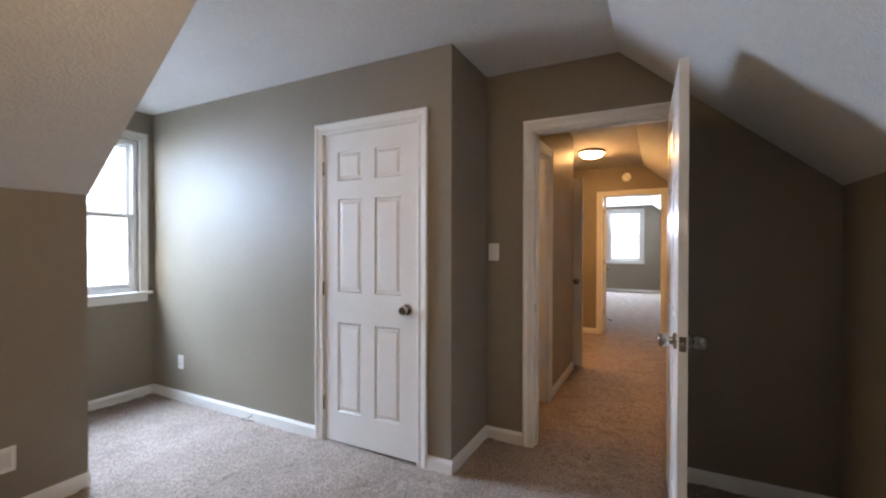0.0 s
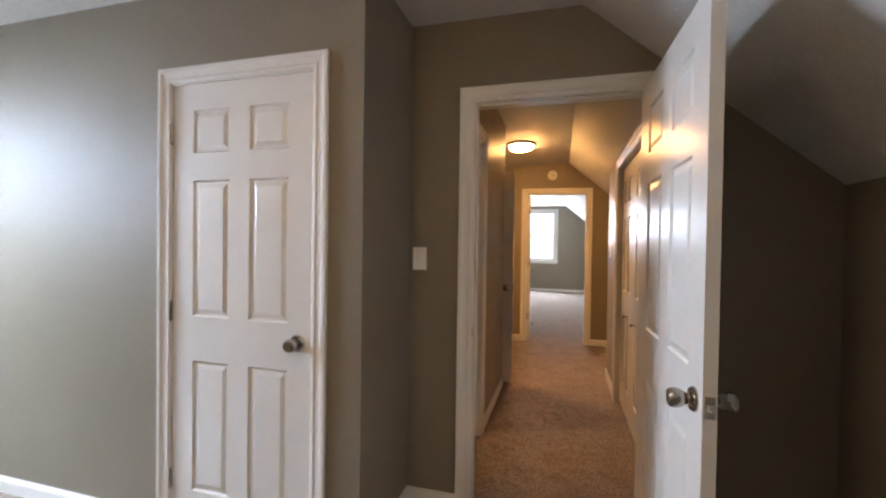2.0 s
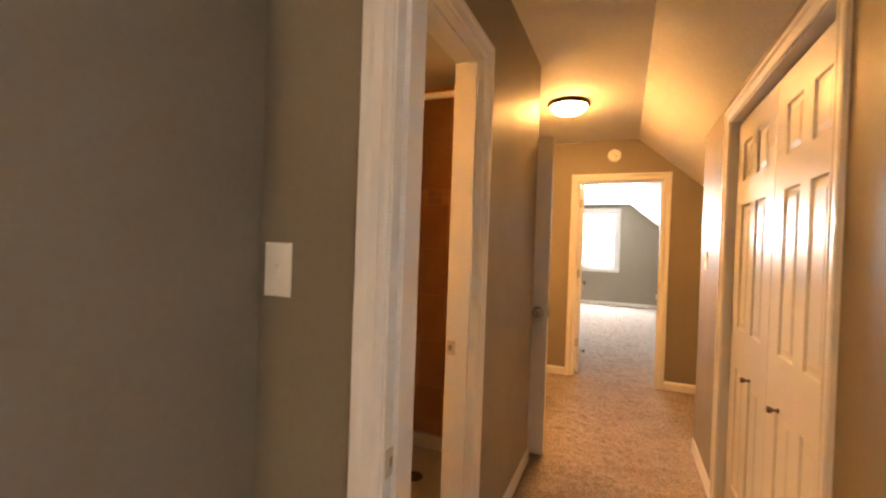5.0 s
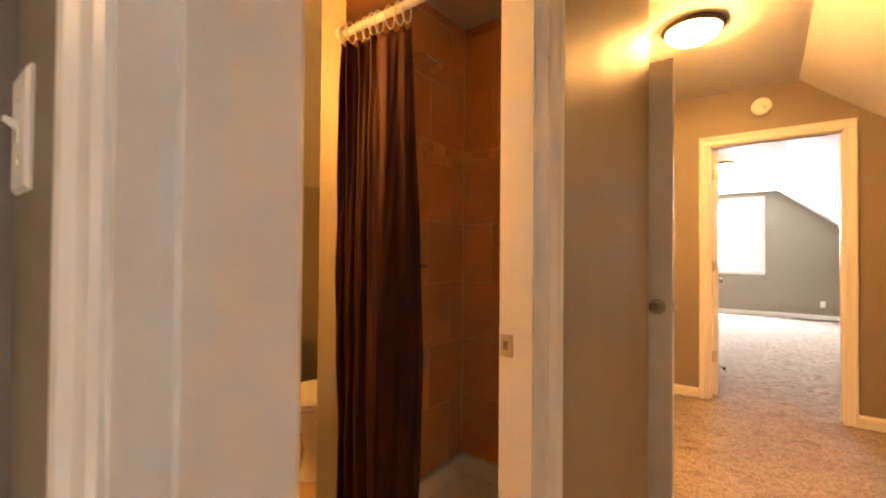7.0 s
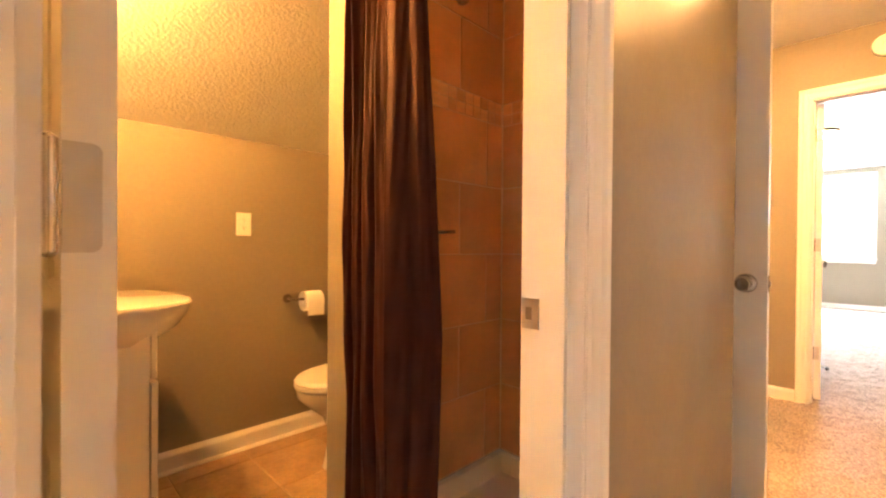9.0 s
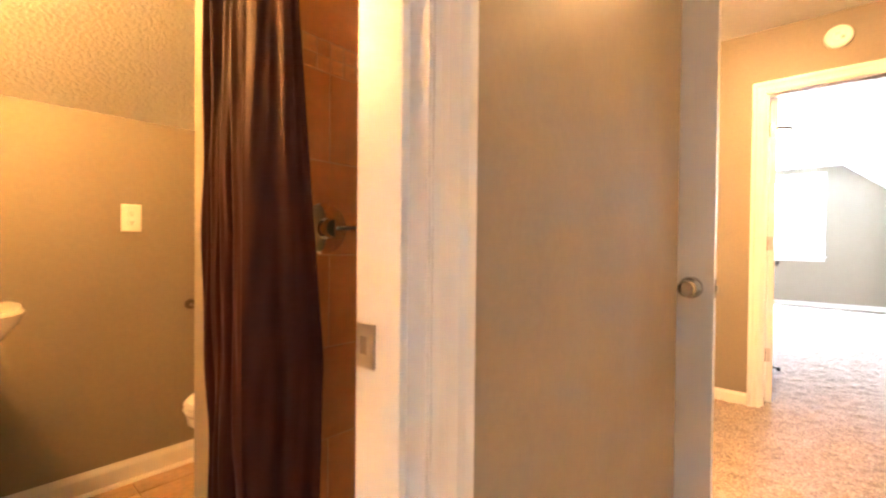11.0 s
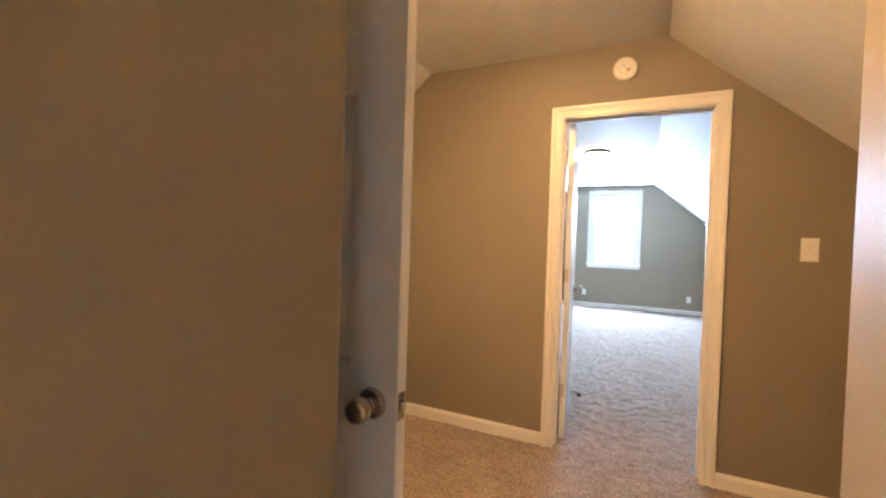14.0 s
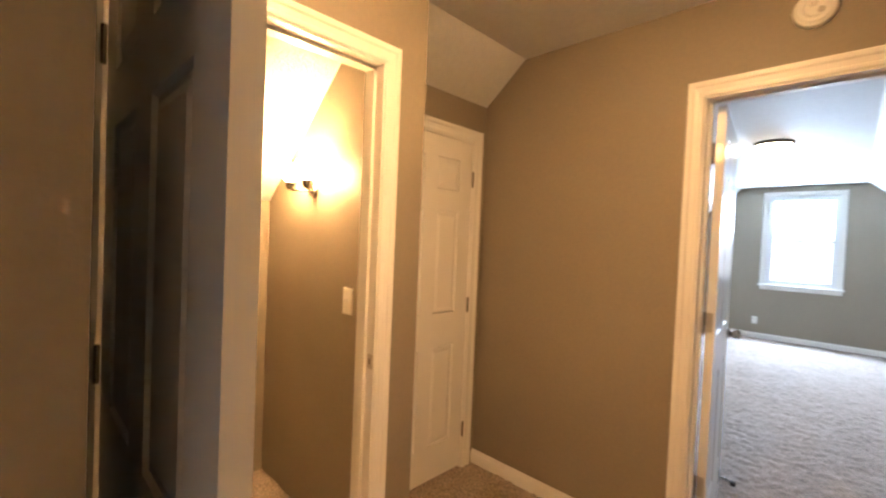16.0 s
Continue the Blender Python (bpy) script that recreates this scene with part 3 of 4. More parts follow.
def window(name, m, w, h, label, casing_w=0.067):
    """Local: x across, z up from the sill, the room is towards -y; the wall's face is y = 0."""
    win = thing(name, m, label, "window", "", "structure")
    bm = B()
    for x0, z0, x1, z1 in ((0, 0, 0.035, h), (w - 0.035, 0, w, h), (0.035, 0, w - 0.035, 0.04), (0.035, h - 0.035, w - 0.035, h)):
        box(bm, x0, 0.02, z0, x1, T - 0.004, z1)
    part("window_frame", bm, VINYL, win)
    mid = 0.04 + (h - 0.075) * 0.5
    for nm, za, zb, y in (("lower_sash", 0.04, mid + 0.018, 0.045), ("upper_sash", mid - 0.018, h - 0.035, 0.080)):
        bm = B()
        s = 0.034
        for x0, z0, x1, z1 in ((0.035, za, 0.035 + s, zb), (w - 0.035 - s, za, w - 0.035, zb), (0.035 + s, za, w - 0.035 - s, za + s), (0.035 + s, zb - s, w - 0.035 - s, zb)):
            box(bm, x0, y - 0.014, z0, x1, y + 0.014, z1, 0.003)
        sash = part(nm, bm, VINYL, win)
        bm = B()
        box(bm, 0.035 + s - 0.004, y - 0.003, za + s - 0.004, w - 0.035 - s + 0.004, y + 0.003, zb - s + 0.004)
        pane = part("pane", bm, GLASS, sash, "clear glass pane")
        pane.visible_shadow = False
    bm = B()
    box(bm, w / 2 - 0.025, 0.018, mid + 0.016, w / 2 + 0.025, 0.034, mid + 0.028, 0.003)
    part("sash_lock", bm, VINYL, win)
    # returns, stool, apron and casing
    bm = B()
    for x0, z0, x1, z1 in ((-0.012, 0, 0.0, h), (w, 0, w + 0.012, h), (0, h, w, h + 0.012)):
        box(bm, x0, -0.003, z0, x1, 0.03, z1)
    part("reveal", bm, TRIM, win)
    bm = B()
    rings = []
    for u, v, su, sv in ((0, 0.0, -1, 0), (0, h, -1, 1), (w, h, 1, 1), (w, 0.0, 1, 0)):
        rings.append([(u + su * (a * casing_w / 0.067 + 0.004), 0.002 - d, v + sv * (a * casing_w / 0.067 + 0.004)) for a, d in CASING])
    strip(bm, rings)
    part("window_casing", bm, TRIM, win)
    bm = B()
    box(bm, -casing_w - 0.025, -0.045, -0.022, w + casing_w + 0.025, 0.02, 0.0, 0.005)
    part("window_sill", bm, TRIM, win)
    bm = B()
    box(bm, -casing_w, -0.014, -0.085, w + casing_w, 0.002, -0.022, 0.003)
    part("apron", bm, TRIM, win)
    return win


window("window_1", pose(-3.445, 1.36, 0.905, 0, 0, 90), 0.79, 1.285, "white vinyl double-hung window in the dormer")
window("window_2", pose(-0.82, FAR_N, 0.885, 0, 0, 0), 0.85, 1.395, "white vinyl double-hung window in the gable wall")
window("window_4", pose(-3.445, -1.4, 0.905, 0, 0, 90), 0.80, 1.285, "white vinyl double-hung window in the second dormer")
# window of the added far dormer, out of view
window("window_3", pose(-3.2, 8.7, 0.905, 0, 0, 90), 0.80, 1.285, "white vinyl double-hung window in the added unseen far dormer")

# ---- lamps and wall fittings ----


def ceiling_light(x, y, glass, label, r=0.155):
    c = thing("ceiling_light", pose(x, y, TOP), label, "ceiling light")
    bm = B()
    lathe(bm, [(0.0, 0.002), (r * 0.92, 0.002), (r, -0.006), (r + 0.004, -0.016), (r - 0.004, -0.026), (r - 0.014, -0.032), (r - 0.020, -0.030), (r - 0.03, -0.02), (0.0, -0.02)], n=40)
    part("rim", bm, BRONZE, c, "brushed bronze metal rim", True)
    bm = B()
    R = r - 0.021
    lathe(bm, [(R * math.cos(a), -0.028 - 0.062 * math.sin(a)) for a in [math.pi / 2 * k / 9 for k in range(10)]], n=32)
    part("glass_bowl", bm, glass, c, "lit frosted glass bowl", True)
    bm = B()
    lathe(bm, [(0.0, -0.086), (0.008, -0.088), (0.010, -0.094), (0.005, -0.099), (0.007, -0.105), (0.0, -0.110)], n=12)
    part("finial", bm, BRONZE, c, "", True)
    return c


ceiling_light(-0.225, 5.46, LAMP_HALL, "lit flush ceiling light with bronze rim on hall ceiling")
# added overhead, out of view: warm fill for the closet and entry walls
ceiling_light(-0.62, 0.75, LAMP_BED_FILL, "unseen lit flush ceiling light added as warm bedroom fill")
ceiling_light(-0.39, 9.75, LAMP_FAR, "lit flush ceiling light on far bedroom ceiling")

# local frame of fittings: x across, z up, the room is towards -y
TO_S, TO_N, TO_E, TO_W = 0, 180, 90, -90


def plate_bm(w, h):
    bm = B()
    strip(bm, [[(sx * (w / 2 - i), -d, sz * (h / 2 - i)) for sx, sz in ((-1, -1), (1, -1), (1, 1), (-1, 1))] for i, d in ((0.0, -0.001), (0.0, 0.003), (0.004, 0.006))])
    return bm


def switch(x, y, z, rz, label, w=0.072):
    s = thing("light_switch", pose(x, y, z, 0, 0, rz), label, "light switch", "light switches")
    part("plate", plate_bm(w, 0.116), PLASTIC, s)
    bm = B()
    box(bm, -0.005, -0.0075, -0.012, 0.005, -0.005, 0.012)
    bez = part("toggle_slot", bm, PLASTIC, s)
    bm = B()
    strip(bm, [[(-0.004, -0.006, 0.0), (0.004, -0.006, 0.0), (0.004, -0.006, 0.010), (-0.004, -0.006, 0.010)], [(-0.003, -0.017, 0.008), (0.003, -0.017, 0.008), (0.003, -0.016, 0.013), (-0.003, -0.016, 0.013)]])
    part("toggle", bm, PLASTIC, s)
    for z1 in (-0.030, 0.030):
        bm = B()
        lathe(bm, [(0.0, -0.0072), (0.0028, -0.0070), (0.003, -0.0055)], "y", (0, 0, z1), 8)
        part("screw", bm, PLASTIC, s)
    return s


def outlet(x, y, z, rz, label):
    s = thing("outlet", pose(x, y, z, 0, 0, rz), label, "outlet", "wall outlets")
    part("plate", plate_bm(0.072, 0.116), PLASTIC, s)
    for z1 in (-0.02, 0.02):
        bm = B()
        lathe(bm, [(0.0, -0.0085), (0.0155, -0.0085), (0.0165, -0.0055)], "y", (0, 0, z1), 16)
        face = part("socket", bm, PLASTIC, s)
        bm = B()
        for x1 in (-0.006, 0.006):
            box(bm, x1 - 0.001, -0.0088, z1 - 0.001, x1 + 0.001, -0.0082, z1 + 0.007)
        box(bm, -0.0025, -0.0088, z1 - 0.010, 0.0025, -0.0082, z1 - 0.006)
        part("slot", bm, DARK, face)
    return s


switch(-0.476, ALCOVE_N, 1.26, TO_S, "white toggle light switch beside the bedroom doorway")
switch(HALL_E, 5.20, 1.285, TO_W, "white toggle light switch on the hall wall")
switch(0.950, FAR_S, 1.282, TO_S, "white toggle light switch beside the far doorway")
switch(-1.37, 5.73, 1.10, TO_S, "white toggle light switch in the stairwell")
outlet(KNEE_W, 3.80, 1.145, TO_E, "white duplex outlet at counter height in the bathroom")
outlet(-3.05, BED_N, 0.325, TO_S, "white duplex outlet low on the bedroom wall")
outlet(-0.923, FAR_N, 0.285, TO_S, "white duplex outlet low on the gable wall")
outlet(0.95, FAR_N, 0.285, TO_S, "white duplex outlet low on the gable wall")

GREYP = mat("grey_plastic", (0.45, 0.43, 0.40), 0.5)
al = thing("smoke_alarm", pose(0.078, FAR_S, 2.285), "round white smoke alarm above the far doorway", "smoke alarm")
bm = B()
lathe(bm, [(0.0, -0.034), (0.030, -0.034), (0.032, -0.030), (0.034, -0.030), (0.036, -0.033), (0.050, -0.031), (0.051, -0.028), (0.053, -0.028), (0.054, -0.030), (0.063, -0.024), (0.065, -0.010), (0.065, 0.001)], "y", n=32)
part("case", bm, PLASTIC, al, "", True)
bm = B()
lathe(bm, [(0.0, -0.037), (0.010, -0.037), (0.011, -0.033)], "y", (0.018, 0, -0.012), 14)
part("button", bm, GREYP, al, "grey test button")
for x in (-0.012, -0.004, 0.004):
    bm = B()
    box(bm, x - 0.0015, -0.0346, 0.004, x + 0.0015, -0.0338, 0.020)
    part("slot", bm, GREYP, al)

# return-air grille on the knee wall
vent = thing("wall_vent", pose(KNEE_W, 0.80, 0.29, 0, 0, TO_E), "white slatted air vent low on the knee wall", "wall vent")
bm = B()
for x0, z0, x1, z1 in ((-0.18, -0.058, 0.18, -0.04), (-0.18, 0.04, 0.18, 0.058), (-0.18, -0.04, -0.16, 0.04), (0.16, -0.04, 0.18, 0.04)):
    box(bm, x0, -0.008, z0, x1, 0.001, z1, 0.002)
part("frame", bm, PLASTIC, vent)
for k in range(7):
    bm = B()
    z = -0.034 + k * 0.0113
    strip(bm, [[(x, -0.006, z - 0.003), (x, -0.005, z - 0.004), (x, 0.0, z + 0.003), (x, -0.001, z + 0.004)] for x in (-0.16, 0.16)])
    part("slat", bm, PLASTIC, vent)

# cable end by the bedroom baseboard
cb = thing("cable", pose(-2.18, BED_N - 0.03, 0.0), "short dark cable end poking out of the carpet", "cable")
for k, pts in enumerate((((-0.06, -0.012, 0.008), (-0.03, 0.0, 0.016), (0.0, 0.006, 0.03), (0.03, 0.010, 0.05)), ((-0.02, -0.02, 0.006), (0.01, -0.01, 0.012), (0.035, -0.002, 0.018), (0.06, 0.0, 0.012)))):
    bm = B()
    tube(bm, pts, 0.0028, 8)
    part("wire", bm, RUBBER, cb, "", True)

# stair wall lamp
sc = thing("wall_sconce", pose(-1.695, 5.73, 1.60), "lit two-arm wall sconce with nickel holders", "wall lamp")
bm = B()
lathe(bm, [(0.0, -0.02), (0.03, -0.018), (0.036, -0.008), (0.036, 0.001)], "y", (0, 0, 0), 20)
part("wall_plate", bm, NICKEL, sc, "", True)
for s in (-1, 1):
    bm = B()
    tube(bm, [(0, -0.015, 0), (s * 0.03, -0.05, 0.0), (s * 0.08, -0.08, 0.0), (s * 0.085, -0.085, 0.015)], 0.005)
    arm = part("arm", bm, NICKEL, sc, "", True)
    bm = B()
    lathe(bm, [(0.0, -0.01), (0.016, -0.006), (0.024, 0.008), (0.027, 0.03), (0.024, 0.034), (0.0, 0.034)], "z", (s * 0.085, -0.085, 0.01), 18)
    part("cup", bm, NICKEL, arm, "", True)
    bm = B()
    lathe(bm, [(0.022, 0.035), (0.036, 0.055), (0.048, 0.085), (0.055, 0.115), (0.050, 0.115), (0.030, 0.06), (0.0, 0.04)], "z", (s * 0.085, -0.085, 0.01), 20)
    part("glass_shade", bm, LAMP_STAIR, arm, "glowing frosted glass shade", True)

# doorstop on the far door
ds = thing("door_stop", pose(-0.2755, 7.50, 0.10, 0, 0, 6.6), "dark kick-down stop on the far door", "door stop")
bm = B()
box(bm, 0.0, -0.018, -0.02, 0.006, 0.018, 0.05, 0.002)
part("bracket", bm, NICKEL, ds)
bm = B()
tube(bm, [(0.006, 0, 0.01), (0.03, 0.0, 0.012), (0.062, 0.0, 0.0)], 0.007)
arm = part("arm", bm, NICKEL, ds, "", True)
bm = B()
lathe(bm, [(0.0, 0.058), (0.013, 0.058), (0.015, 0.066), (0.013, 0.08), (0.0, 0.082)], "x", (0, 0, 0), 14)
part("rubber_tip", bm, RUBBER, arm)

# ---- bathroom ----
bm = B()
box(bm, KNEE_W - 0.02, ALCOVE_N + T - 0.02, -0.02, HALL_W - 0.04, 4.57, -0.004)
bfl = structure("floor_bath", bm, GROUT, "tan ceramic tile bathroom floor with pale grout", "tile floor")

# shower base
pan = thing("shower_tray", pose(0, 0, 0), "white acrylic shower base with a drain", "shower base")
bm = B()
X0, X1, Y0, Y1 = -1.143, HALL_W - T + 0.002, 3.745, 4.528
rings = []
for i, z in ((0.0, 0.0), (0.0, 0.13), (0.012, 0.14), (0.035, 0.14), (0.06, 0.075), (0.30, 0.062)):
    rings.append([(X0 + i, Y0 + i, z), (X1 - i, Y0 + i, z), (X1 - i, Y1 - i, z), (X0 + i, Y1 - i, z)])
strip(bm, rings)
part("base", bm, ACRYLIC, pan)
bm = B()
lathe(bm, [(0.0, 0.066), (0.045, 0.068), (0.05, 0.064), (0.05, 0.058)], "z", (-0.80, 4.17, 0), 24)
drain = part("drain", bm, BRONZE, pan, "dark metal drain", True)

# curtain rod and curtain
rod = thing("curtain_rod", pose(0, 3.735, 1.95), "white shower curtain rod across the shower", "curtain rod")
bm = B()
tube(bm, [(-1.146, 0, 0), (-0.8, 0, 0), (HALL_W - T + 0.001, 0, 0)], 0.0135, 14)
part("tube", bm, PLASTIC, rod, "", True)
for x, s in ((-1.145, 1), (HALL_W - T, -1)):
    bm = B()
    lathe(bm, [(0.0, 0.0), (0.026, 0.0), (0.026, s * 0.008), (0.018, s * 0.02), (0.0135, s * 0.02)], "x", (x, 0, 0), 18)
    part("flange", bm, PLASTIC, rod, "", True)

cur = thing("shower_curtain", pose(0, 3.735, 0), "dark brown satin shower curtain bunched to one side", "shower curtain")
NU, NZ = 220, 60


def fold(u, z):
    """Place on the gathered cloth at u from 0 to 1 across and height z; its free end swings into the shower."""
    k = (1.90 - z) / 1.80
    turn = 0.60
    belly = math.sin(math.pi * min(1.0, 1.15 * k)) * 0.010
    if u < turn:
        v = u / turn
        x, y = -1.128 - belly * (1 - v) + v * (0.178 + 0.012 * min(1.0, 3 * k)), 0.012 - 0.008 * min(1.0, 3 * k) - 0.006 * v
        nx, ny = 0.15, -1.0
    else:
        v = (u - turn) / (1 - turn)
        x, y = -0.950 + 0.012 * min(1.0, 3 * k) + v * (0.122 - 0.070 * k), -0.012 * min(1.0, 3 * k) + v * (0.035 + 0.125 * min(1.0, 1.6 * k))
        nx, ny = 0.9, -0.4
    a = 2 * math.pi * (6.2 * u + 0.30 * math.sin(4.3 * u + 0.4) + 0.16 * k * math.sin(6.1 * u + 2.2 * k) + 0.06 * math.sin(9 * k + 5 * u))
    amp = (0.017 + 0.009 * math.sin(5.3 * u + 1.1) + 0.006 * math.sin(13 * u + 5 * k)) * (1.0 if u < turn else 1.0 - 0.72 * v)
    d = amp * math.sin(a) + 0.32 * amp * math.sin(2 * a + 2.4 * k) + 0.004 * math.sin(14 * k + 9 * u)
    wrinkle = 0.0028 * math.sin(31 * k + 7 * math.sin(8 * u)) * math.sin(17 * u + 3 * k)
    return x + nx * (d + wrinkle) * 0.8, y + ny * (d + wrinkle)


me = bpy.data.meshes.new("cloth")
vs, fs = [], []
for j in range(NZ):
    z = 1.905 - 1.825 * j / (NZ - 1)
    for i in range(NU):
        u = i / (NU - 1)
        x, y = fold(u, z)
        sag = 0.018 * (0.5 - 0.5 * math.cos(2 * math.pi * 8 * u)) if j == 0 else 0.0
        vs.append((x, y, z - sag))
for j in range(NZ - 1):
    for i in range(NU - 1):
        a = j * NU + i
        fs.append((a, a + 1, a + NU + 1, a + NU))
me.from_pydata(vs, [], fs)
me.materials.append(CLOTH)
me.polygons.foreach_set("use_smooth", [True] * len(me.polygons))
cloth = new("cloth", me)
cloth.parent = cur
sol = cloth.modifiers.new("thick", "SOLIDIFY")
sol.thickness = 0.0012
for k in range(9):
    u = (k + 0.02) / 8 if k < 8 else 0.998
    x, y = fold(u, 1.90)
    bm = B()
    rings = []
    for i in range(16):
        a = 2 * math.pi * i / 16
        c = Vector((x, y * 0.3 + 0.022 * math.cos(a), 1.938 + 0.038 * math.sin(a)))
        out = Vector((0, math.cos(a), math.sin(a)))
        rings.append([c + 0.003 * (math.cos(b) * out + math.sin(b) * Vector((1, 0, 0))) for b in [2 * math.pi * q / 6 for q in range(6)]])
    strip(bm, rings, closed=True)
    part("ring", bm, PLASTIC, cur, "white plastic curtain ring", True)

# shower head and valve on the tiled wall
TX = -1.135
sh = thing("shower_fixture", pose(TX, 4.10, 2.00), "chrome shower head on a bent arm", "shower head")
bm = B()
lathe(bm, [(0.0, -0.004), (0.032, -0.004), (0.030, 0.004), (0.016, 0.012), (0.0, 0.012)], "x", (0, 0, 0), 22)
part("flange", bm, CHROME, sh, "", True)
bm = B()
tube(bm, [(0.0, 0, 0), (0.04, 0, 0.004), (0.075, -0.002, -0.004), (0.105, -0.006, -0.026), (0.12, -0.01, -0.042)], 0.008, 12)
part("arm", bm, CHROME, sh, "", True)
bm = B()
lathe(bm, [(0.0, 0.004), (0.010, 0.002), (0.014, -0.012), (0.018, -0.02), (0.034, -0.05), (0.036, -0.058), (0.032, -0.061), (0.0, -0.060)], "z", (0, 0, 0), 22)
rose = part("spray_head", bm, CHROME, sh, "", True)
rose.matrix_local = pose(0.118, -0.010, -0.040, 8, -38, 0)

va = thing("shower_valve", pose(TX, 4.058, 1.092), "round chrome shower valve with a lever", "shower valve")
bm = B()
lathe(bm, [(0.0, -0.004), (0.080, -0.004), (0.079, 0.004), (0.066, 0.012), (0.034, 0.018), (0.030, 0.045), (0.026, 0.056), (0.0, 0.058)], "x", (0, 0, 0), 32)
part("escutcheon", bm, CHROME, va, "", True)
bm = B()
tube(bm, [(0.045, 0.0, 0.0), (0.062, 0.02, 0.0), (0.070, 0.05, 0.002), (0.072, 0.082, 0.004)], 0.0075, 10)
part("lever", bm, NICKEL, va, "", True)

# tissue holder and roll
tp = thing("tissue_holder", pose(KNEE_W, 4.03, 0.75, 0, 0, TO_E), "dark bronze tissue holder on the wall", "tissue holder")
bm = B()
lathe(bm, [(0.0, -0.012), (0.022, -0.011), (0.025, -0.004), (0.025, 0.002)], "y", (0, 0, 0), 18)
part("rosette", bm, BRONZE, tp, "", True)
bm = B()
tube(bm, [(0, -0.008, 0), (0.0, -0.045, 0), (0.012, -0.068, 0), (0.05, -0.072, 0), (0.19, -0.072, 0)], 0.007, 10)
part("arm", bm, BRONZE, tp, "", True)
rl = thing("toilet_roll", pose(KNEE_W, 4.03, 0.75, 0, 0, TO_E), "white toilet paper roll on the holder", "toilet roll")
bm = B()
rings = []
for r, x in ((0.021, 0.055), (0.052, 0.055), (0.054, 0.058), (0.054, 0.152), (0.052, 0.155), (0.021, 0.155)):
    rings.append([(x, -0.072 + r * math.cos(a), -0.012 + r * math.sin(a)) for a in [2 * math.pi * k / 28 for k in range(28)]])
strip(bm, rings, closed=True)
part("paper", bm, PAPER, rl, "", True)
bm = B()
strip(bm, [[(x, -0.122, -0.012), (x, -0.126, -0.012), (x, -0.126, -0.085), (x, -0.123, -0.085)] for x in (0.058, 0.152)])
part("loose_sheet", bm, PAPER, rl)

# toilet, its back to the north wall
to = thing("toilet", pose(-1.76, 4.55, 0, 0, 0, 0), "white porcelain two-piece toilet with closed lid", "toilet")


def egg(cx, y_back, y_front, half, z, n=32):
    out = []
    for k in range(n):
        a = 2 * math.pi * k / n
        s, c = math.sin(a), math.cos(a)
        yy = (y_back + y_front) / 2 + (y_back - y_front) / 2 * c
        ww = half * (1 - 0.10 * (1 - c) / 2) * s
        out.append((cx + ww, yy, z))
    return out


bm = B()
strip(bm, [egg(0, -0.05, -0.55, 0.115, 0.0), egg(0, -0.05, -0.54, 0.108, 0.03), egg(0, -0.06, -0.515, 0.095, 0.15), egg(0, -0.09, -0.545, 0.125, 0.24), egg(0, -0.12, -0.63, 0.165, 0.31), egg(0, -0.13, -0.672, 0.182, 0.355), egg(0, -0.13, -0.675, 0.184, 0.385), egg(0, -0.14, -0.66, 0.17, 0.392)])
part("bowl", bm, PORCELAIN, to, "", True)
bm = B()
strip(bm, [egg(0, -0.20, -0.678, 0.186, 0.394), egg(0, -0.20, -0.683, 0.190, 0.402), egg(0, -0.20, -0.681, 0.188, 0.412)])
part("seat", bm, PLASTIC, to, "", True)
bm = B()
strip(bm, [egg(0, -0.20, -0.678, 0.186, 0.414), egg(0, -0.20, -0.682, 0.189, 0.424), egg(0, -0.21, -0.672, 0.180, 0.436), egg(0, -0.23, -0.60, 0.13, 0.441)])
part("lid", bm, PLASTIC, to, "", True)
bm = B()
box(bm, -0.22, -0.21, 0.385, 0.22, -0.012, 0.72, 0.02)
tank = part("tank", bm, PORCELAIN, to)
bm = B()
box(bm, -0.23, -0.22, 0.722, 0.23, -0.006, 0.752, 0.01)
part("tank_lid", bm, PORCELAIN, tank)
bm = B()
tube(bm, [(-0.15, -0.212, 0.66), (-0.15, -0.232, 0.66), (-0.09, -0.235, 0.655)], 0.006)
part("flush_lever", bm, CHROME, tank, "chrome flush lever", True)

# washstand, its back to the south wall
VY = ALCOVE_N + T
va2 = thing("vanity_cabinet", pose(-1.78, VY, 0), "cream lacquered washstand cabinet with two doors", "cabinet")
bm = B()
box(bm, -0.27, 0.004, 0.0, 0.27, 0.355, 0.80)
part("body", bm, LACQUER, va2)
for s in (-1, 1):
    bm = B()
    box(bm, min(s * 0.003, s * 0.268), 0.358, 0.06, max(s * 0.003, s * 0.268), 0.378, 0.62, 0.003)
    d = part("door", bm, LACQUER, va2)
    bm = B()
    lathe(bm, [(0.006, 0.378), (0.006, 0.392), (0.012, 0.398), (0.011, 0.404), (0.0, 0.406)], "y", (s * 0.03, 0, 0.5), 12)
    part("knob", bm, NICKEL, d, "", True)
bm = B()
box(bm, -0.268, 0.358, 0.63, 0.268, 0.374, 0.795, 0.003)
part("drawer_front", bm, LACQUER, va2)

sk = thing("sink", pose(-1.78, VY, 0.80), "white ceramic basin with a bowed front", "sink")


def basin(grow, z, front):
    pts = []
    n = 20
    hw = 0.305 + grow
    pts.append((-hw, 0.004, z)), pts.append((hw, 0.004, z))
    for k in range(n + 1):
        u = 1 - 2 * k / n
        pts.append((hw * u, 0.34 + grow + front * (1 - abs(u) ** 3.2), z))
    return pts


